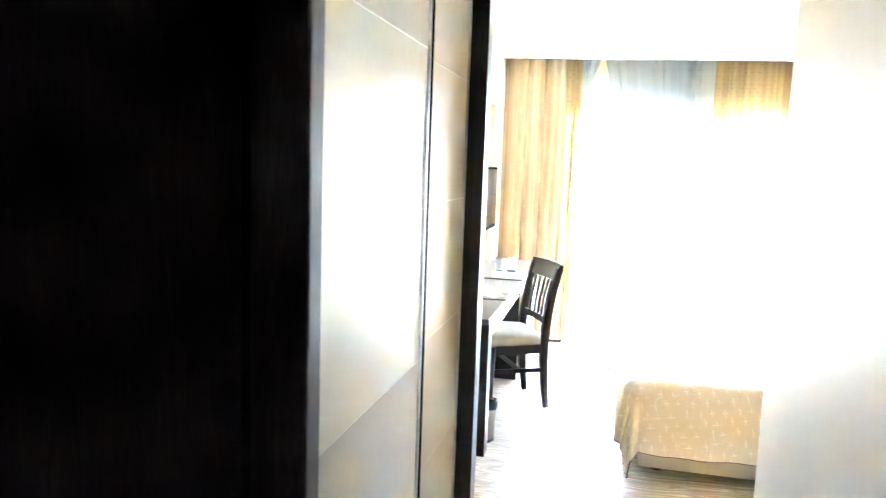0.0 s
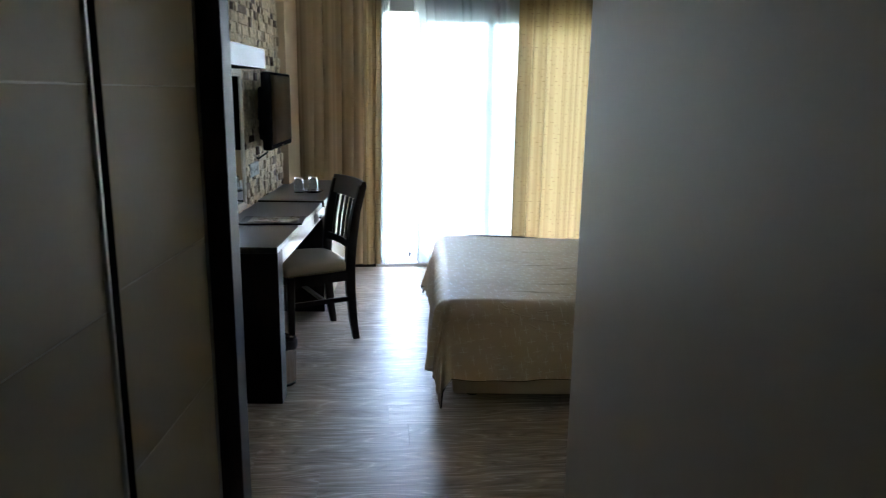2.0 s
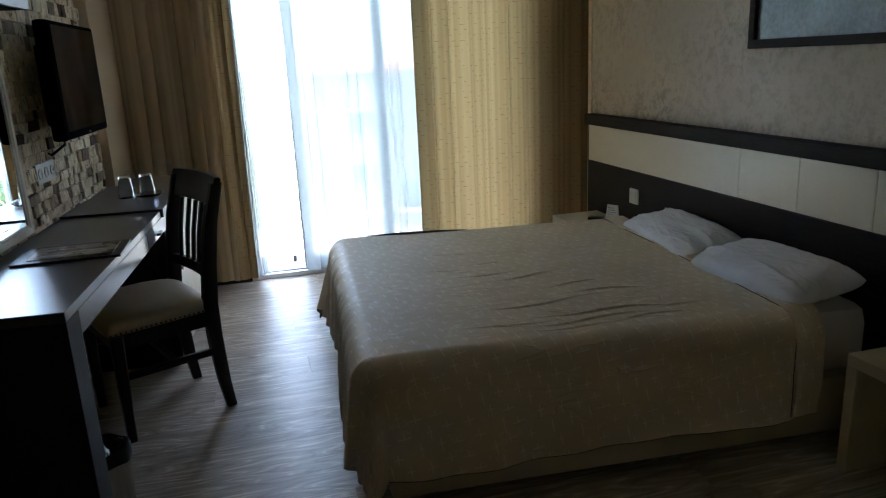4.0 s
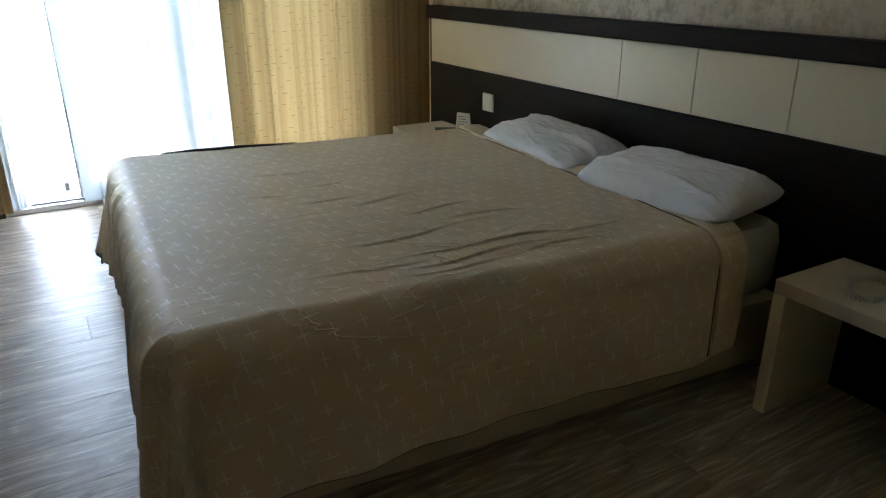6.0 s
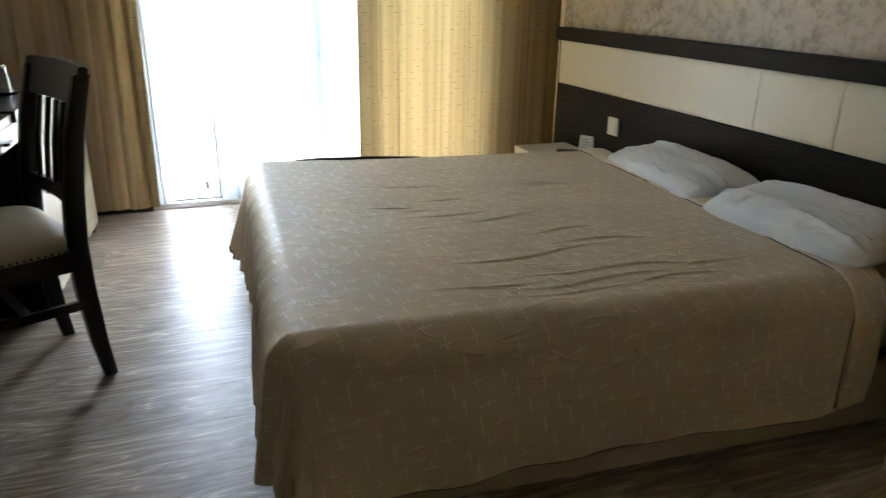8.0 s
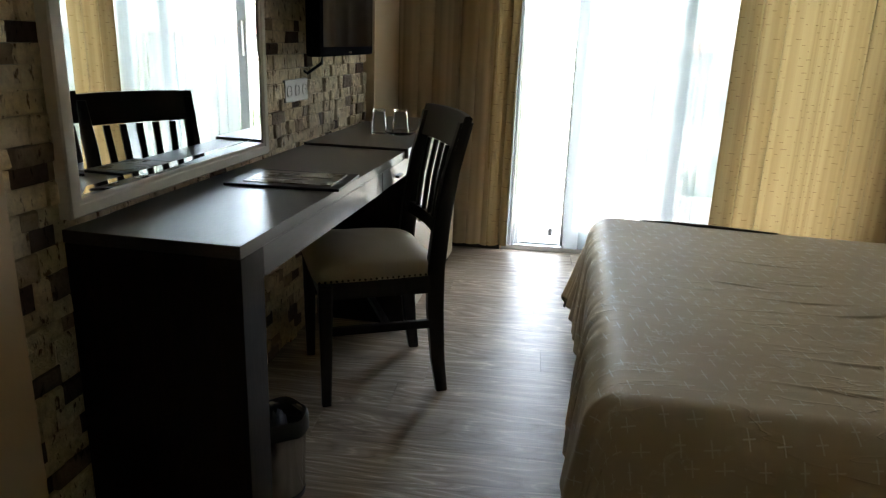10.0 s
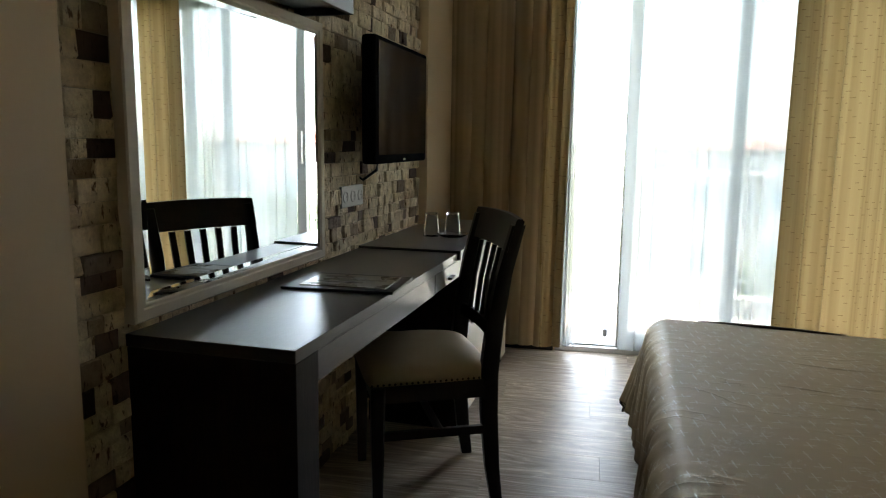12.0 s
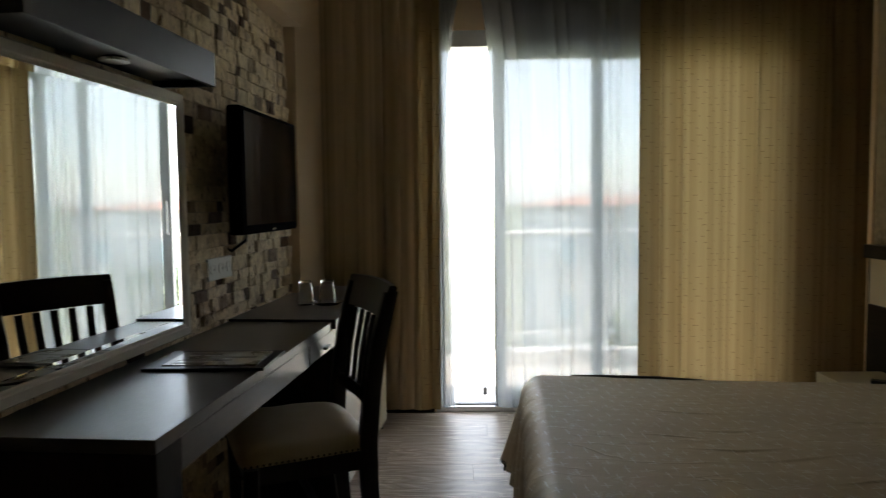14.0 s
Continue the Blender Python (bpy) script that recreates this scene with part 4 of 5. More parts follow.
hem = bmesh.new()
edge = [(EDGE_X - 0.03 - (EDGE_X - 0.03 - A0) * k / 120, B0) for k in range(120)] + [(A0, B0 + (B1 - B0) * k / 200) for k in range(200)] + [(A0 + (EDGE_X - 0.03 - A0) * k / 120, B1) for k in range(121)]
tube(hem, [spread_point(*e) for e in edge], [0.004] * len(edge), 6)
# thin dark strip lying along the far top edge of the bed
tube(hem, [(x, y, z + 0.007) for x, y, z in (spread_point(0.46 + 0.5 * k / 30, BY1 - 0.012 + 0.006 * math.sin(k * 0.4)) for k in range(31))], [0.002 + 0.006 * math.sin(math.pi * k / 30) for k in range(31)], 6)
part("hem_binding", hem, HEM, spread, "dark binding sewn along the hem, dark strip on the far top edge", True)


def pillow(m, w, d, h, seed, label):
    """A filled pillow with pinched corners and soft creases."""
    def side(sign):
        def fn(u, v):
            p, q = 2 * u - 1, 2 * v - 1
            pinch = 1 - 0.07 * (1 - abs(p) ** 3) * abs(q) ** 6 - 0.05 * (1 - abs(q) ** 3) * abs(p) ** 6
            dome = max(0.0, (1 - abs(p) ** 3.2) * (1 - abs(q) ** 3)) ** 0.45
            rim = min(1.0, abs(p) ** 3 + abs(q) ** 3)
            pull = 1 - abs(noise.noise((p * 3.6 + 1.2 * q + seed, q * 3.4 - p, 3 + seed))) * 7
            crease = 0.006 * noise.noise((p * 2.3 + seed, q * 2.3, 2)) + 0.007 * max(0.0, pull) * (0.35 + 0.65 * rim) + 0.008 * noise.noise((p * 7 + seed, q * 5, 7)) * rim
            for k in range(7):
                at = math.sin(seed * 3.1 + k * 2.4) * 0.75
                reach = 0.35 + 0.3 * math.sin(seed + k * 1.7)
                end = 1 - p if k % 2 else 1 + p
                crease += 0.015 * math.exp(-((q - at * (1 - 0.35 * end)) / 0.06) ** 2) * math.exp(-(end / reach) ** 2)
            z = sign * (h / 2 * dome * (1.0 if sign > 0 else 0.8) + (crease * dome if sign > 0 else 0))
            return (p * w / 2 * pinch * math.sqrt(1 - 0.16 * q ** 6), q * d / 2 * pinch * math.sqrt(1 - 0.16 * p ** 6), z + h * 0.40)
        return fn
    bm = bmesh.new()
    for sign in (1, -1):
        tmp = grid_mesh("tmp", 110, 84, side(sign), LINEN)
        bm.from_mesh(tmp)
        bpy.data.meshes.remove(tmp)
    bmesh.ops.remove_doubles(bm, verts=bm.verts[:], dist=0.0008)
    bmesh.ops.recalc_face_normals(bm, faces=bm.faces[:])
    me = bpy.data.meshes.new("pillow")
    bm.to_mesh(me)
    bm.free()
    me.materials.append(LINEN)
    me.shade_smooth()
    ob = new("pillow", me)
    ob.matrix_world = m
    return tagged(ob, label, "pillow", "pillows on the bed")


pillow(BED @ pose(1.815, 3.18, BTOP - 0.012, 0, -7, 0) @ pose(0, 0, 0, 0, 0, 88), 0.64, 0.31, 0.108, 1.0, "plump white cotton pillow near the window side")
pillow(BED @ pose(1.81, 2.525, BTOP - 0.012, 0, -7, 0) @ pose(0, 0, 0, 0, 0, 95), 0.585, 0.32, 0.13, 5.0, "plump white cotton pillow with creased end")

headboard = thing("headboard", pose(2.058, 0, 0), "wide wall headboard in dark wood and cream panels", "headboard")
HY0, HY1 = 1.55, 4.43
part("lower_panel", boxed(-0.038, 0, HY0, HY1, 0.0, 0.688, 0.002), WENGE_MATT, headboard)
part("backing", boxed(-0.035, 0, HY0 + 0.002, HY1 - 0.014, 0.693, 0.905, 0.0), LACQUER, headboard)
for y0, y1 in ((3.011, HY1 - 0.012), (2.666, 3.009), (2.311, 2.664), (1.959, 2.309), (HY0, 1.957)):
    part("cream_panel", boxed(-0.038, 0, y0, y1, 0.692, 0.906, 0.002), LACQUER, headboard, "cream lacquered panel")
part("edge_strip", boxed(-0.038, 0, HY1 - 0.011, HY1, 0.690, 0.908, 0.001), WENGE_MATT, headboard)
part("top_rail", boxed(-0.062, 0, HY0 - 0.01, HY1 + 0.004, 0.909, 0.972, 0.004), WENGE_MATT, headboard, "projecting dark top rail")

switch = thing("light_switch", pose(2.017, 3.86, 0.555), "cream plastic light switch on the headboard", "switch")
part("plate", boxed(-0.009, 0.003, -0.041, 0.041, -0.041, 0.041, 0.003), SWITCH, switch)
part("rocker", boxed(-0.013, -0.008, -0.028, 0.028, -0.03, 0.03, 0.002), SWITCH, switch)


def nightstand(m, label):
    """Open cream bedside table: a thick top on two side panels."""
    ns = thing("nightstand", m, label, "nightstand", "nightstands beside the bed")
    part("top", boxed(0, 0.295, 0, 0.46, 0.355, 0.395, 0.004), LACQUER, ns)
    part("side_panel", boxed(0.0, 0.295, 0.0, 0.036, 0, 0.354, 0.004), LACQUER, ns)
    part("side_panel", boxed(0.0, 0.295, 0.424, 0.46, 0, 0.354, 0.004), LACQUER, ns)
    return ns


nightstand(pose(1.72, 3.835, 0), "cream lacquered open nightstand holding a card and remote control")
nightstand(pose(1.72, 1.605, 0), "cream lacquered open nightstand with a coiled cord on top")

card = thing("folded_card", pose(1.945, 3.97, 0.395, 0, 0, -62), "white folded information card standing on the nightstand", "card")
part("front_leaf", boxed(-0.035, 0.035, -0.001, 0.001, 0, 0.10, 0.0, pose(0, -0.018, 0, -10)), PAPER, card)
part("back_leaf", boxed(-0.035, 0.035, -0.001, 0.001, 0, 0.10, 0.0, pose(0, 0.018, 0, 10)), PAPER, card)
for k in range(6):
    part("print_line", boxed(-0.026, 0.026 - 0.008 * (k % 3), -0.0018, -0.001, 0.02 + 0.012 * k, 0.024 + 0.012 * k, 0.0, pose(0, -0.018, 0, -10)), INK, card)
remote = thing("remote_control", pose(1.87, 4.06, 0.395, 0, 0, 60), "black remote control with a pale end lying flat", "remote control")
part("body", boxed(-0.022, 0.022, -0.085, 0.03, 0, 0.018, 0.005), BLACK, remote)
part("end_cap", boxed(-0.022, 0.022, -0.15, -0.086, 0, 0.02, 0.005), SWITCH, remote, "pale plastic battery end")
coil = bmesh.new()
pts = []
for k in range(900):
    s = k / 900
    g = 2 * math.pi * s * 1.35
    rr = 0.068 - 0.018 * s
    h = 2 * math.pi * 46 * s
    pts.append((rr * 1.35 * math.cos(g) + 0.0055 * math.cos(h) * math.cos(g), rr * 0.8 * math.sin(g) + 0.0055 * math.cos(h) * math.sin(g), 0.0085 + 0.0055 * math.sin(h) + 0.012 * max(0, s - 0.72)))
tube(coil, pts, [0.0022] * len(pts), 5)
solid("coiled_cord", coil, SWITCH, "grey coiled telephone cord heaped on the nightstand", "cord", pose(1.85, 1.90, 0.395, 0, 0, 20), smooth=True)

phone = thing("telephone", pose(1.87, 1.725, 0.395, 0, 0, 8), "grey-white desk telephone with its handset resting on top", "telephone")
shell = bmesh.new()
prof_t = ((-0.10, 0.0), (0.10, 0.0), (0.10, 0.055), (0.085, 0.06), (-0.085, 0.026), (-0.10, 0.018))
ends = [[shell.verts.new((x, y, z)) for x, z in prof_t] for y in (-0.085, 0.085)]
for k in range(6):
    shell.faces.new((ends[0][k], ends[0][(k + 1) % 6], ends[1][(k + 1) % 6], ends[1][k]))
shell.faces.new(ends[0][::-1])
shell.faces.new(ends[1])
bmesh.ops.recalc_face_normals(shell, faces=shell.faces[:])
bmesh.ops.bevel(shell, geom=shell.edges[:], offset=0.004, segments=2, affect="EDGES")
part("body", shell, SWITCH, phone, "", True)
grip = bmesh.new()
tube(grip, [(-0.085, 0.05, 0.045), (-0.06, 0.05, 0.068), (0.0, 0.05, 0.082), (0.06, 0.05, 0.088), (0.09, 0.05, 0.078)], [0.024, 0.02, 0.015, 0.02, 0.025], 12)
part("handset", grip, SWITCH, phone, "", True)
for i in range(4):
    for j in range(3):
        part("key", boxed(-0.006, 0.006, -0.007, 0.007, 0, 0.006, 0.001, pose(-0.06 + 0.025 * i, -0.06 + 0.024 * j, 0.0345 + 0.005 * i, 0, -11, 0)), PVC, phone)

picture = thing("picture", pose(2.058, 2.47, 1.312), "black-framed blue print hanging over the bed", "picture")
for b in ((-0.03, 0, -0.55, 0.55, 0, 0.035), (-0.03, 0, -0.55, 0.55, 0.565, 0.6), (-0.03, 0, -0.55, -0.515, 0.035, 0.565), (-0.03, 0, 0.515, 0.55, 0.035, 0.565)):
    part("frame_bar", boxed(*b, 0.004), WENGE_MATT, picture)
part("print", boxed(-0.012, 0, -0.515, 0.515, 0.035, 0.565, 0.0), SEA, picture, "pale blue seascape print")

# ---- desk wall ----
desk = thing("desk", DESK_SIDE, "long dark wenge writing desk with drawers along the stone wall", "desk")
DL = 2.40
part("desktop", boxed(0.012, 0.415, 0, 1.325, 0.722, 0.75, 0.002), WENGE, desk)
part("desktop", boxed(0.012, 0.427, 1.328, DL, 0.722, 0.759, 0.002), WENGE, desk)
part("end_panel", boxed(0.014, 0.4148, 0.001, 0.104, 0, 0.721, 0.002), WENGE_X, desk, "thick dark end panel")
part("apron", boxed(0.39, 0.4146, 0.105, 1.02, 0.652, 0.721, 0.001), WENGE, desk)
drawer = part("drawer_front", boxed(0.391, 0.415, 1.024, 1.42, 0.655, 0.720, 0.002), WENGE, desk, "glossy dark drawer front")
part("pull", boxed(0.415, 0.430, 1.19, 1.25, 0.672, 0.682, 0.002), BLACK, drawer, "small black drawer pull")
part("drawer_box", boxed(0.05, 0.389, 1.03, 1.42, 0.66, 0.718, 0.0), WENGE, desk)
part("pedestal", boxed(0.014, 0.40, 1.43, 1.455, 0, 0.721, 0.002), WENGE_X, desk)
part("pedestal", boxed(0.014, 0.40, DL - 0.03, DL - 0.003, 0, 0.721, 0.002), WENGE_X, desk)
# dark laminate door given a pale colour in place of the window's reflection
cab = part("cabinet_door", boxed(0.40, 0.42, 1.432, DL - 0.004, 0.05, 0.719, 0.002), LACQUER, desk, "dark glossy cabinet door under the desk, coloured pale for its window reflection")
part("knob", lathe([(0.006, 0), (0.006, 0.012), (0.012, 0.018), (0.011, 0.026), (0.004, 0.03)], 14, pose(0.42, 1.49, 0.45, 0, 90, 0)), STEEL, cab)
part("plinth", boxed(0.03, 0.385, 1.456, DL - 0.031, 0, 0.05, 0.0), WENGE, desk)

mirror = thing("mirror", DESK_SIDE, "large wall mirror with a wide silver-white frame above the desk", "mirror")
MY0, MY1, MZ0, MZ1 = 0.0, 0.957, 0.772, 1.545
prof = ((0, 0), (0.026, 0.0), (0.030, 0.004), (0.030, 0.026), (0.027, 0.030), (0.027, 0.036), (0.025, 0.040), (0, 0.040))
corners = ((MY0, MZ0, 1, 1), (MY1, MZ0, -1, 1), (MY1, MZ1, -1, -1), (MY0, MZ1, 1, -1))
for i in range(4):
    (ya, za, sa, ta), (yb, zb, sb, tb) = corners[i], corners[(i + 1) % 4]
    bar = bmesh.new()
    ra = [bar.verts.new((0.012 + p, ya + sa * q, za + ta * q)) for p, q in prof]
    rb = [bar.verts.new((0.012 + p, yb + sb * q, zb + tb * q)) for p, q in prof]
    for k in range(len(prof)):
        bar.faces.new((ra[k], ra[(k + 1) % len(prof)], rb[(k + 1) % len(prof)], rb[k]))
    bar.faces.new(ra[::-1])
    bar.faces.new(rb)
    part("frame_bar", bar, MIRROR_FRAME, mirror)
gl = bmesh.new()
y0, y1, z0, z1, bv = MY0 + 0.039, MY1 - 0.039, MZ0 + 0.039, MZ1 - 0.039, 0.022
outer = [gl.verts.new((0.0358 if y == y0 else 0.0342, y, z)) for y, z in ((y0, z0), (y1, z0), (y1, z1), (y0, z1))]
inner = [gl.verts.new((0.0342, y, z)) for y, z in ((y0 + bv, z0 + bv), (y1 - bv, z0 + bv), (y1 - bv, z1 - bv), (y0 + bv, z1 - bv))]
back = [gl.verts.new((0.02, y, z)) for y, z in ((y0, z0), (y1, z0), (y1, z1), (y0, z1))]
gl.faces.new(inner)
gl.faces.new(back[::-1])
for k in range(4):
    gl.faces.new((outer[k], outer[(k + 1) % 4], inner[(k + 1) % 4], inner[k]))
    gl.faces.new((back[k], back[(k + 1) % 4], outer[(k + 1) % 4], outer[k]))
part("glass", gl, MIRROR, mirror, "bevelled silvered mirror glass")

canopy = thing("mirror_canopy", DESK_SIDE, "dark grey lamp canopy over the mirror with a small spotlight", "canopy")
part("front_board", boxed(0.185, 0.203, -0.012, 0.83, 1.545, 1.645, 0.002), GREY_PANEL, canopy)
part("side_board", boxed(0.012, 0.185, 0.812, 0.83, 1.545, 1.645, 0.002), GREY_PANEL, canopy)
part("side_board", boxed(0.012, 0.185, -0.012, 0.006, 1.545, 1.645, 0.002), GREY_PANEL, canopy)
part("underside", boxed(0.012, 0.185, 0.006, 0.812, 1.565, 1.58, 0.0), GREY_PANEL, canopy)
part("top_board", boxed(0.012, 0.185, 0.006, 0.812, 1.628, 1.643, 0.0), GREY_PANEL, canopy)
for y in (0.46,):
    spot = part("spotlight", lathe([(0.022, 0.0), (0.036, 0.0), (0.038, 0.006), (0.03, 0.012), (0.022, 0.014)], 24, pose(0.10, y, 1.551)), STEEL, canopy, "round chrome spotlight ring, unlit", True)
    part("lens", lathe([(0.021, 0.004), (0.021, 0.01)], 20, pose(0.10, y, 1.551)), TUMBLER, spot)

tv = thing("television", pose(-0.66, 3.815, 1.306, 0, 0, -3), "black flat wall-mounted television switched off", "television")
part("bezel", boxed(-0.045, 0.012, -0.332, 0.328, -0.222, 0.234, 0.014), TV_BLACK, tv, "", True)
part("screen", boxed(0.012, 0.0135, -0.308, 0.305, -0.188, 0.216, 0.0), SCREEN, tv, "dark glossy screen")
part("back_shell", boxed(-0.09, -0.045, -0.22, 0.22, -0.17, 0.15, 0.02), TV_BLACK, tv, "", True)
part("logo", boxed(0.012, 0.0132, -0.015, 0.015, -0.213, -0.206, 0.0), STEEL, tv, "tiny silver badge")
part("bracket_arm", boxed(-0.16, -0.09, -0.04, 0.04, -0.05, 0.05, 0.005), BLACK, tv)
part("wall_plate", boxed(-0.175, -0.157, -0.1, 0.1, -0.12, 0.12, 0.003), BLACK, tv)
part("cable", tube(bmesh.new(), [(-0.06, -0.10, -0.17), (-0.065, -0.11, -0.25), (-0.12, -0.115, -0.29), (-0.15, -0.115, -0.27)], [0.006] * 4, 8), BLACK, tv, "black cable looping to the wall", True)

socket = thing("wall_socket", DESK_SIDE @ pose(0.012, 1.255, 0.96), "white triple wall socket on the stone cladding", "socket")
part("plate", boxed(-0.012, 0.008, -0.105, 0.105, -0.04, 0.04, 0.004), SOCKET_WHITE, socket)
for y in (-0.07, 0.0, 0.07):
    part("outlet", lathe([(0.0, 0.0), (0.022, 0.0), (0.0225, 0.002), (0.019, 0.002), (0.018, 0.0005), (0.0, 0.0005)], 20, pose(0.008, y, 0, 0, 90, 0)), SOCKET_WHITE, socket)
    part("hole", lathe([(0.0, 0.0), (0.0028, 0.0), (0.0028, 0.001), (0.0, 0.001)], 8, pose(0.0088, y + 0.009, 0, 0, 90, 0)), BLACK, socket)

folder = thing("desk_folder", DESK_SIDE @ pose(0.255, 0.655, 0.75, 0, 0, 4), "black leather guest folder with printed sheets on the desk", "folder")
part("cover", boxed(-0.165, 0.165, -0.115, 0.115, 0, 0.008, 0.002), BLACK, folder)
part("sheet", boxed(-0.12, 0.135, -0.085, 0.085, 0.008, 0.011, 0.0), FOLDER_SHEET, folder, "printed cream sheet")
for k, (w0, w1) in enumerate(((-0.10, -0.02), (-0.09, 0.05), (0.02, 0.11), (-0.09, 0.0))):
    part("printed_block", boxed(w0, w1, -0.07 + 0.038 * k, -0.052 + 0.038 * k, 0.011, 0.0116, 0.0), INK, folder)

saucer = thing("saucer", DESK_SIDE @ pose(0.298, 1.70, 0.759), "clear glass saucer on the desk", "saucer")
part("dish", lathe([(0.03, 0.0), (0.05, 0.003), (0.068, 0.015), (0.07, 0.017), (0.05, 0.008), (0.03, 0.005)], 32), TUMBLER, saucer, smooth=True)


def tumbler(m, label):
    """An upturned tapered glass."""
    g = thing("drinking_glass", m, label, "glass", "glasses on the desk")
    part("body", lathe([(0.036, 0.0), (0.0345, 0.03), (0.0275, 0.10), (0.026, 0.103), (0.0, 0.103), (0.0, 0.094), (0.0245, 0.093), (0.032, 0.03), (0.0335, 0.0)], 28), TUMBLER, g, smooth=True)
    return g


tumbler(DESK_SIDE @ pose(0.298, 1.70, 0.7645), "clear tumbler upturned on a glass saucer")
tumbler(DESK_SIDE @ pose(0.2, 1.71, 0.759), "clear tumbler standing upturned on the desk")

bin_ = thing("waste_bin", pose(-0.522, 2.58, 0) @ Matrix.Diagonal((0.75, 0.75, 0.84, 1)), "small stainless steel waste bin with a black bag", "bin")
part("body", lathe([(0.085, 0.012), (0.09, 0.02), (0.098, 0.26), (0.101, 0.265), (0.097, 0.268), (0.092, 0.26), (0.084, 0.03), (0.0, 0.03), (0.0, 0.012)], 32), STEEL, bin_, smooth=True)
part("foot_ring", lathe([(0.08, 0), (0.09, 0.0), (0.091, 0.014), (0.08, 0.014)], 32), BLACK, bin_)
bag = bmesh.new()
rings = []
for r, z in ((0.09, 0.14), (0.091, 0.255), (0.099, 0.278), (0.107, 0.262), (0.106, 0.225)):
    rings.append([bag.verts.new(((r + 0.003 * math.sin(9 * a) * (z < 0.24)) * math.cos(a), (r + 0.003 * math.cos(7 * a) * (z < 0.24)) * math.sin(a), z + 0.005 * math.sin(5 * a))) for a in (2 * math.pi * k / 36 for k in range(36))])
for p, q in zip(rings, rings[1:]):
    for k in range(36):
        bag.faces.new((p[k], p[(k + 1) % 36], q[(k + 1) % 36], q[k]))
part("bag", bag, BAG, bin_, "black bag folded over the rim", True)

# ---- chair ----
chair = thing("dining_chair", pose(-0.455, 3.297, 0, 0, 0, -65.2), "dark wooden slat-back chair with a beige padded seat at the desk", "chair")


def post(side):
    bm = bmesh.new()
    line = ((0.185, 0.222, 0.0), (0.185, 0.204, 0.12), (0.187, 0.189, 0.30), (0.19, 0.185, 0.44), (0.192, 0.20, 0.60), (0.196, 0.225, 0.76), (0.20, 0.266, 0.915))
    wide = (0.014, 0.017, 0.02, 0.021, 0.02, 0.018, 0.016)
    return sweep_bar(bm, [(side * x, y, z) for x, y, z in line], wide, 1.35)


def sweep_bar(bm, points, half, deep):
    rings = []
    for (x, y, z), h in zip(points, half):
        rings.append([bm.verts.new((x + a * h, y + b * h * deep, z)) for a, b in ((-1, -0.7), (-0.7, -1), (0.7, -1), (1, -0.7), (1, 0.7), (0.7, 1), (-0.7, 1), (-1, 0.7))])
    for p, q in zip(rings, rings[1:]):
        for k in range(8):
            bm.faces.new((p[k], p[(k + 1) % 8], q[(k + 1) % 8], q[k]))
    bm.faces.new(rings[0][::-1])
    bm.faces.new(rings[-1])
    return bm


for s in (-1, 1):
    part("back_leg", post(s), CHAIR_WOOD, chair, smooth=True)
    part("front_leg", sweep_bar(bmesh.new(), [(s * 0.20, -0.175, 0), (s * 0.202, -0.175, 0.2), (s * 0.205, -0.175, 0.42)], (0.015, 0.019, 0.023), 1.0), CHAIR_WOOD, chair, smooth=True)
    part("side_rail", boxed(s * 0.198 - 0.011, s * 0.198 + 0.011, -0.16, 0.18, 0.365, 0.425, 0.003), CHAIR_WOOD, chair)
    part("stretcher", boxed(s * 0.195 - 0.009, s * 0.195 + 0.009, -0.165, 0.195, 0.24, 0.268, 0.003), CHAIR_WOOD, chair)
part("front_rail", boxed(-0.19, 0.19, -0.19, -0.165, 0.365, 0.425, 0.003), CHAIR_WOOD, chair)
part("back_rail", boxed(-0.175, 0.175, 0.175, 0.197, 0.365, 0.425, 0.003), CHAIR_WOOD, chair)
part("stretcher", boxed(-0.187, 0.187, 0.02, 0.04, 0.243, 0.265, 0.003), CHAIR_WOOD, chair)


def curved_rail(z0, z1, y0, y1, bow, half):
    """A rail bowed backwards between the posts."""
    n = 14
    rows = []
    for i in range(n + 1):
        u = 2 * i / n - 1
        yy = bow * (1 - u * u)
        rows.append(((half * u, 0, 0), yy))
    bm = bmesh.new()
    rings = []
    for (x, _, _), yy in rows:
        arch = 0.004 * (1 - (x / half) ** 2) if z1 > 0.85 else 0.0
        rings.append([bm.verts.new(p) for p in ((x, y0 - 0.011 + yy, z0), (x, y0 + 0.011 + yy, z0), (x, y1 + 0.014 + yy, z1 - 0.008 + arch), (x, y1 + 0.006 + yy, z1 + arch), (x, y1 - 0.01 + yy, z1 + arch), (x, y1 - 0.014 + yy, z1 - 0.008 + arch))])
    for p, q in zip(rings, rings[1:]):
        for k in range(6):
            bm.faces.new((p[k], p[(k + 1) % 6], q[(k + 1) % 6], q[k]))
    bm.faces.new(rings[0][::-1])
    bm.faces.new(rings[-1])
    return bm


part("top_rail", curved_rail(0.83, 0.935, 0.238, 0.268, 0.022, 0.217), CHAIR_WOOD, chair, "bowed top rail", True)
part("lower_rail", curved_rail(0.545, 0.585, 0.193, 0.199, 0.018, 0.178), CHAIR_WOOD, chair, "", True)
for k in range(5):
    x = -0.12 + 0.06 * k
    yb = 0.018 * (1 - (x / 0.178) ** 2)
    part("slat", sweep_bar(bmesh.new(), [(x * 0.96, 0.197 + yb, 0.58), (x, 0.212 + yb, 0.70), (x * 1.05, 0.238 + yb, 0.826)], (0.0115, 0.0115, 0.0115), 0.6), CHAIR_WOOD, chair, smooth=True)


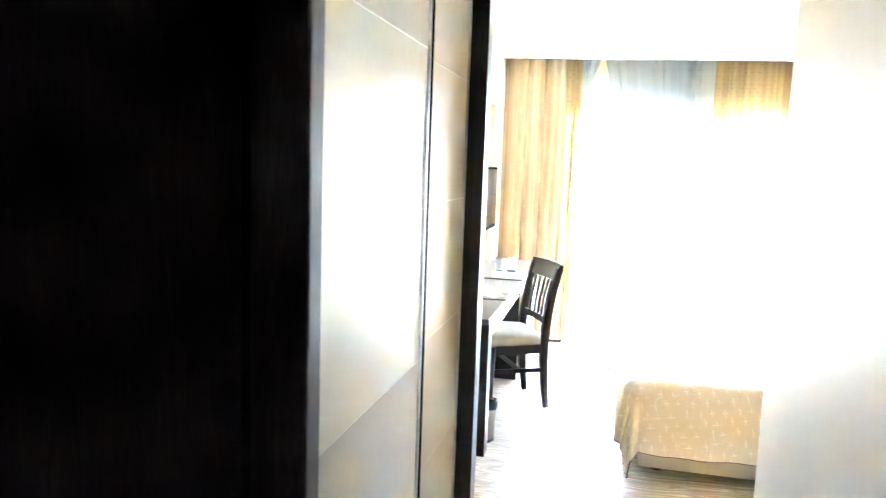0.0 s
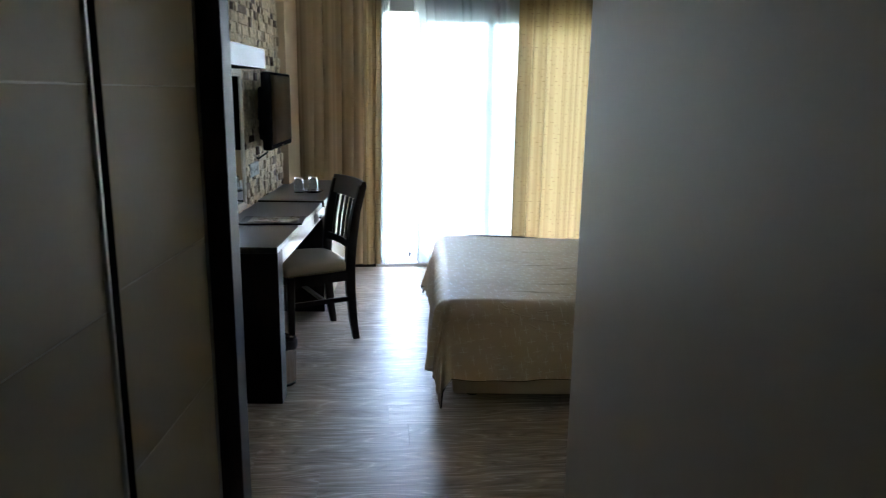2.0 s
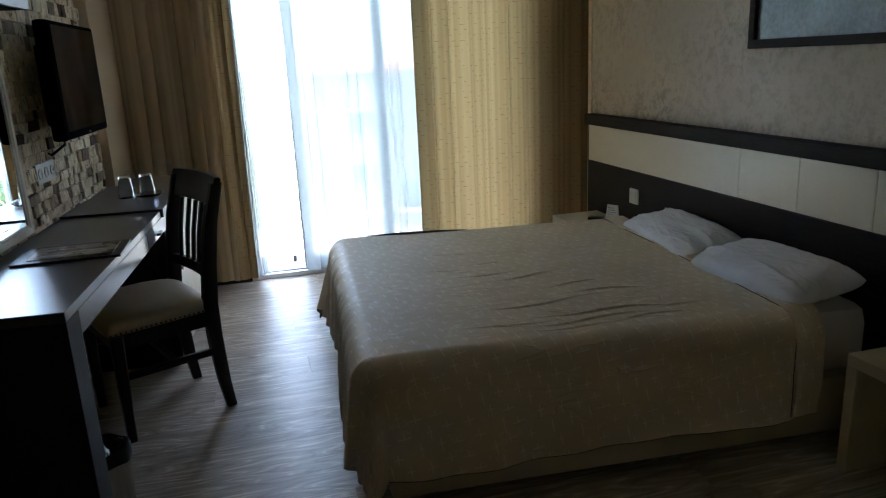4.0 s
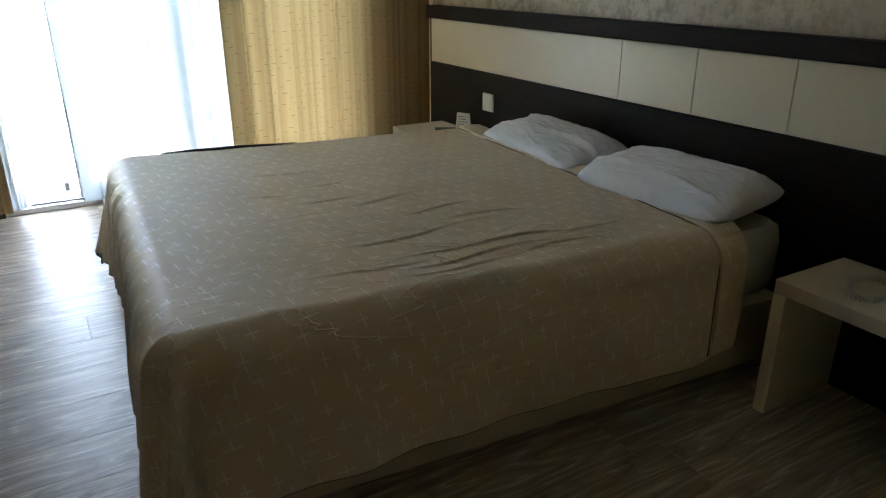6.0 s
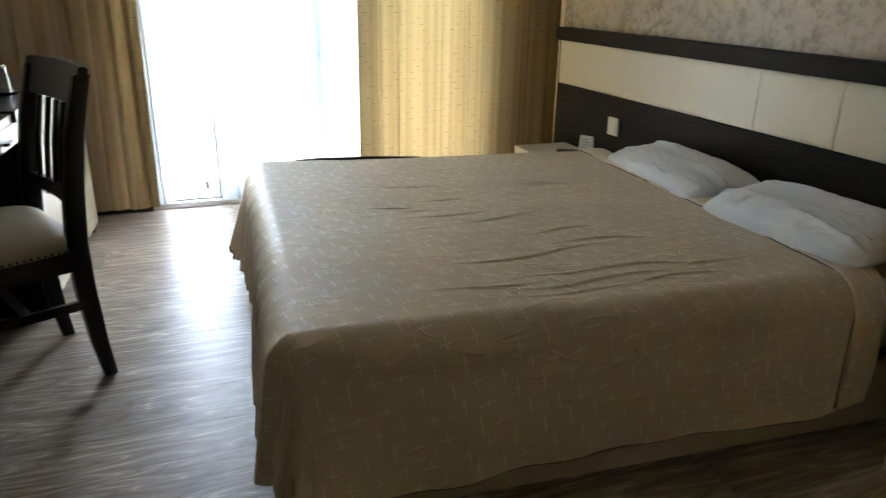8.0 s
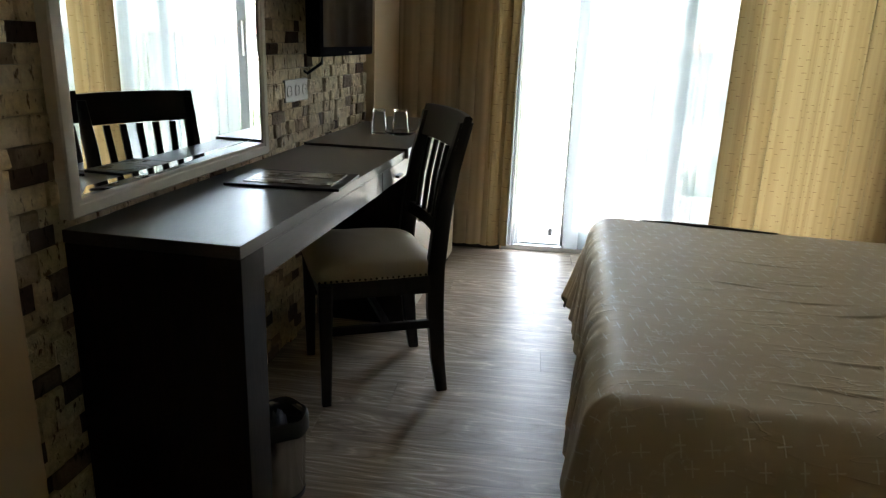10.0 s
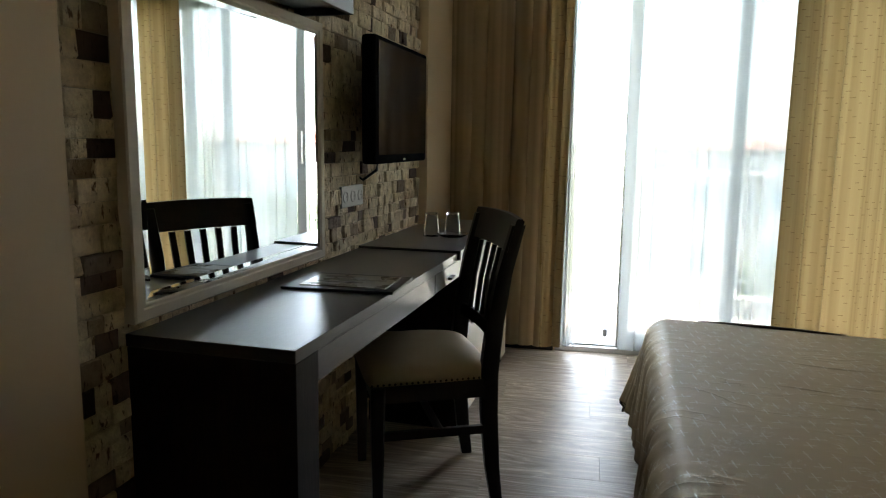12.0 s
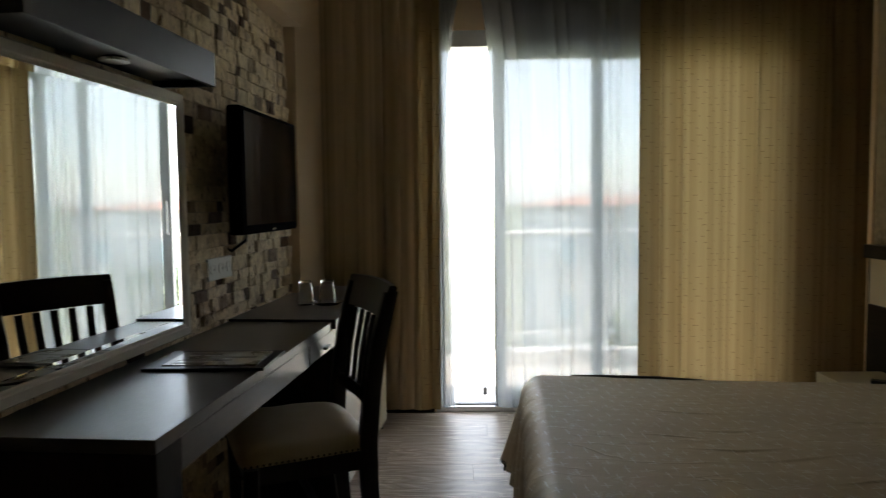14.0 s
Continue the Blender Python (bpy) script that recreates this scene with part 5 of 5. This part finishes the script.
def seat_point(u, v):
    """A domed seat cushion, narrower at the back."""
    p, q = 2 * u - 1, 2 * v - 1
    half = 0.225 - 0.02 * (q + 1) / 2
    edge = max(abs(p), abs(q))
    rad = 1 - 0.05 * (abs(p) * abs(q)) ** 4
    dome = max(0.0, (1 - abs(p) ** 4) * (1 - abs(q) ** 4)) ** 0.45
    return (p * half * rad, (q * 0.205 - 0.005) * rad, 0.425 + 0.02 * (edge < 0.999) * 1.0 + 0.058 * dome + 0.002 * noise.noise((p * 3, q * 3, 1)))


seat_me = grid_mesh("seat", 40, 40, seat_point, SEAT_CLOTH)
seat = new("seat", seat_me)
seat.parent = chair
tagged(seat, label="domed beige fabric seat edged with brass nails")
rim = seat.modifiers.new("thickness", "SOLIDIFY")
rim.thickness, rim.offset = 0.012, -1.0
nail_me = mesh_of("nail", lathe([(0.0045, 0), (0.004, 0.0015), (0.002, 0.0028)], 6), BRASS)
for k in range(22):
    for s in (-1, 1):
        nl = new("nail", nail_me)
        nl.parent = seat
        y = -0.195 + 0.38 * k / 21
        nl.matrix_local = pose(s * (0.2255 - 0.02 * (y + 0.205) / 0.41), y, 0.431, 0, s * 90, 0)
for k in range(20):
    nl = new("nail", nail_me)
    nl.parent = seat
    nl.matrix_local = pose(-0.21 + 0.42 * k / 19, -0.2115, 0.431, 90, 0, 0)

# ---- stone cladding ----
rng = random.Random(21)
near_stones, rest_v, rest_f = [], [], []


def stone_block(rng, w, h):
    """Eight-cornered chipped block, its face proud by an uneven amount; base at x = -0.012."""
    d = rng.uniform(0.0, 0.016)
    j = lambda s: rng.uniform(-s, s)
    a, b = w / 2 - 0.0007, h / 2 - 0.0007
    v = [(-0.0125, y, z) for y, z in ((-a, -b), (a, -b), (a, b), (-a, b))]
    v += [(d - 0.001 + j(0.001), y + j(0.001), z + j(0.001)) for y, z in ((-a, -b), (a, -b), (a, b), (-a, b))]
    v += [(d + 0.0015 + j(0.003), y * 0.92 + j(0.004), z * 0.88 + j(0.003)) for y, z in ((-a, -b), (a, -b), (a, b), (-a, b))]
    f = []
    for lo, hi in ((0, 4), (4, 8)):
        f += [(lo + k, lo + (k + 1) % 4, hi + (k + 1) % 4, hi + k) for k in range(4)]
    f += [(8, 9, 10), (8, 10, 11)]
    return v, f


base = 0.0
while base < 2.0:
    tall = min(rng.choice((0.04, 0.048, 0.058)) * rng.uniform(0.95, 1.05), 2.038 - base)
    if base + tall > 2.005:
        tall = 2.038 - base
    base += tall
    y = -0.215
    while y < 2.118:
        w = rng.choice((0.045, 0.06, 0.075, 0.09, 0.11, 0.05)) * rng.uniform(0.9, 1.1)
        w = min(w, 2.118 - y)
        if w < 0.02:
            break
        cy, cz = y + w / 2, base - tall / 2
        y += w
        if 0.04 < cy < 0.96 and 0.80 < cz < 1.50 or (cz < 0.70 and cy > 1.45):
            continue
        v, f = stone_block(rng, w, tall)
        if 1.0 < cy < 2.118 and 0.74 < cz < 1.34:
            near_stones.append((v, f, cy, cz))
        else:
            n = len(rest_v)
            rest_v += [(p[0], p[1] + cy, p[2] + cz) for p in v]
            rest_f += [tuple(k + n for k in q) for q in f]
for v, f, cy, cz in near_stones[:300]:
    me = bpy.data.meshes.new("stone")
    me.from_pydata(v, [], f)
    me.materials.append(STONE)
    ob = new("stone", me)
    ob.parent = stone_wall
    ob.location = (0, cy, cz)
me = bpy.data.meshes.new("stone_cladding")
me.from_pydata(rest_v, [], rest_f)
me.materials.append(STONE)
clad = new("stone_cladding", me)
clad.parent = stone_wall
tagged(clad, label="rough split stones in cream and brown", kind="stuff")

# ---- floor boards ----
BW, BL = 0.192, 1.285
rng = random.Random(4)


def board_mesh(length):
    return mesh_of("floor_board", boxed(0, length, 0, BW - 0.0005, -0.007, 0, 0.0005), OAK)


full = board_mesh(BL - 0.0007)
row = 0
y = -3.1
while y < 4.98:
    x = -1.7 - BL * rng.random()
    while x < 2.35:
        x0, x1 = max(x, -1.7), min(x + BL - 0.0007, 2.36)
        if x1 - x0 > 0.03:
            whole = x1 - x0 > BL - 0.002
            ob = new("floor_board", full if whole else board_mesh(x1 - x0))
            ob.parent = floor
            ob.location = (x0, y, 0)
        x += BL
    y += BW
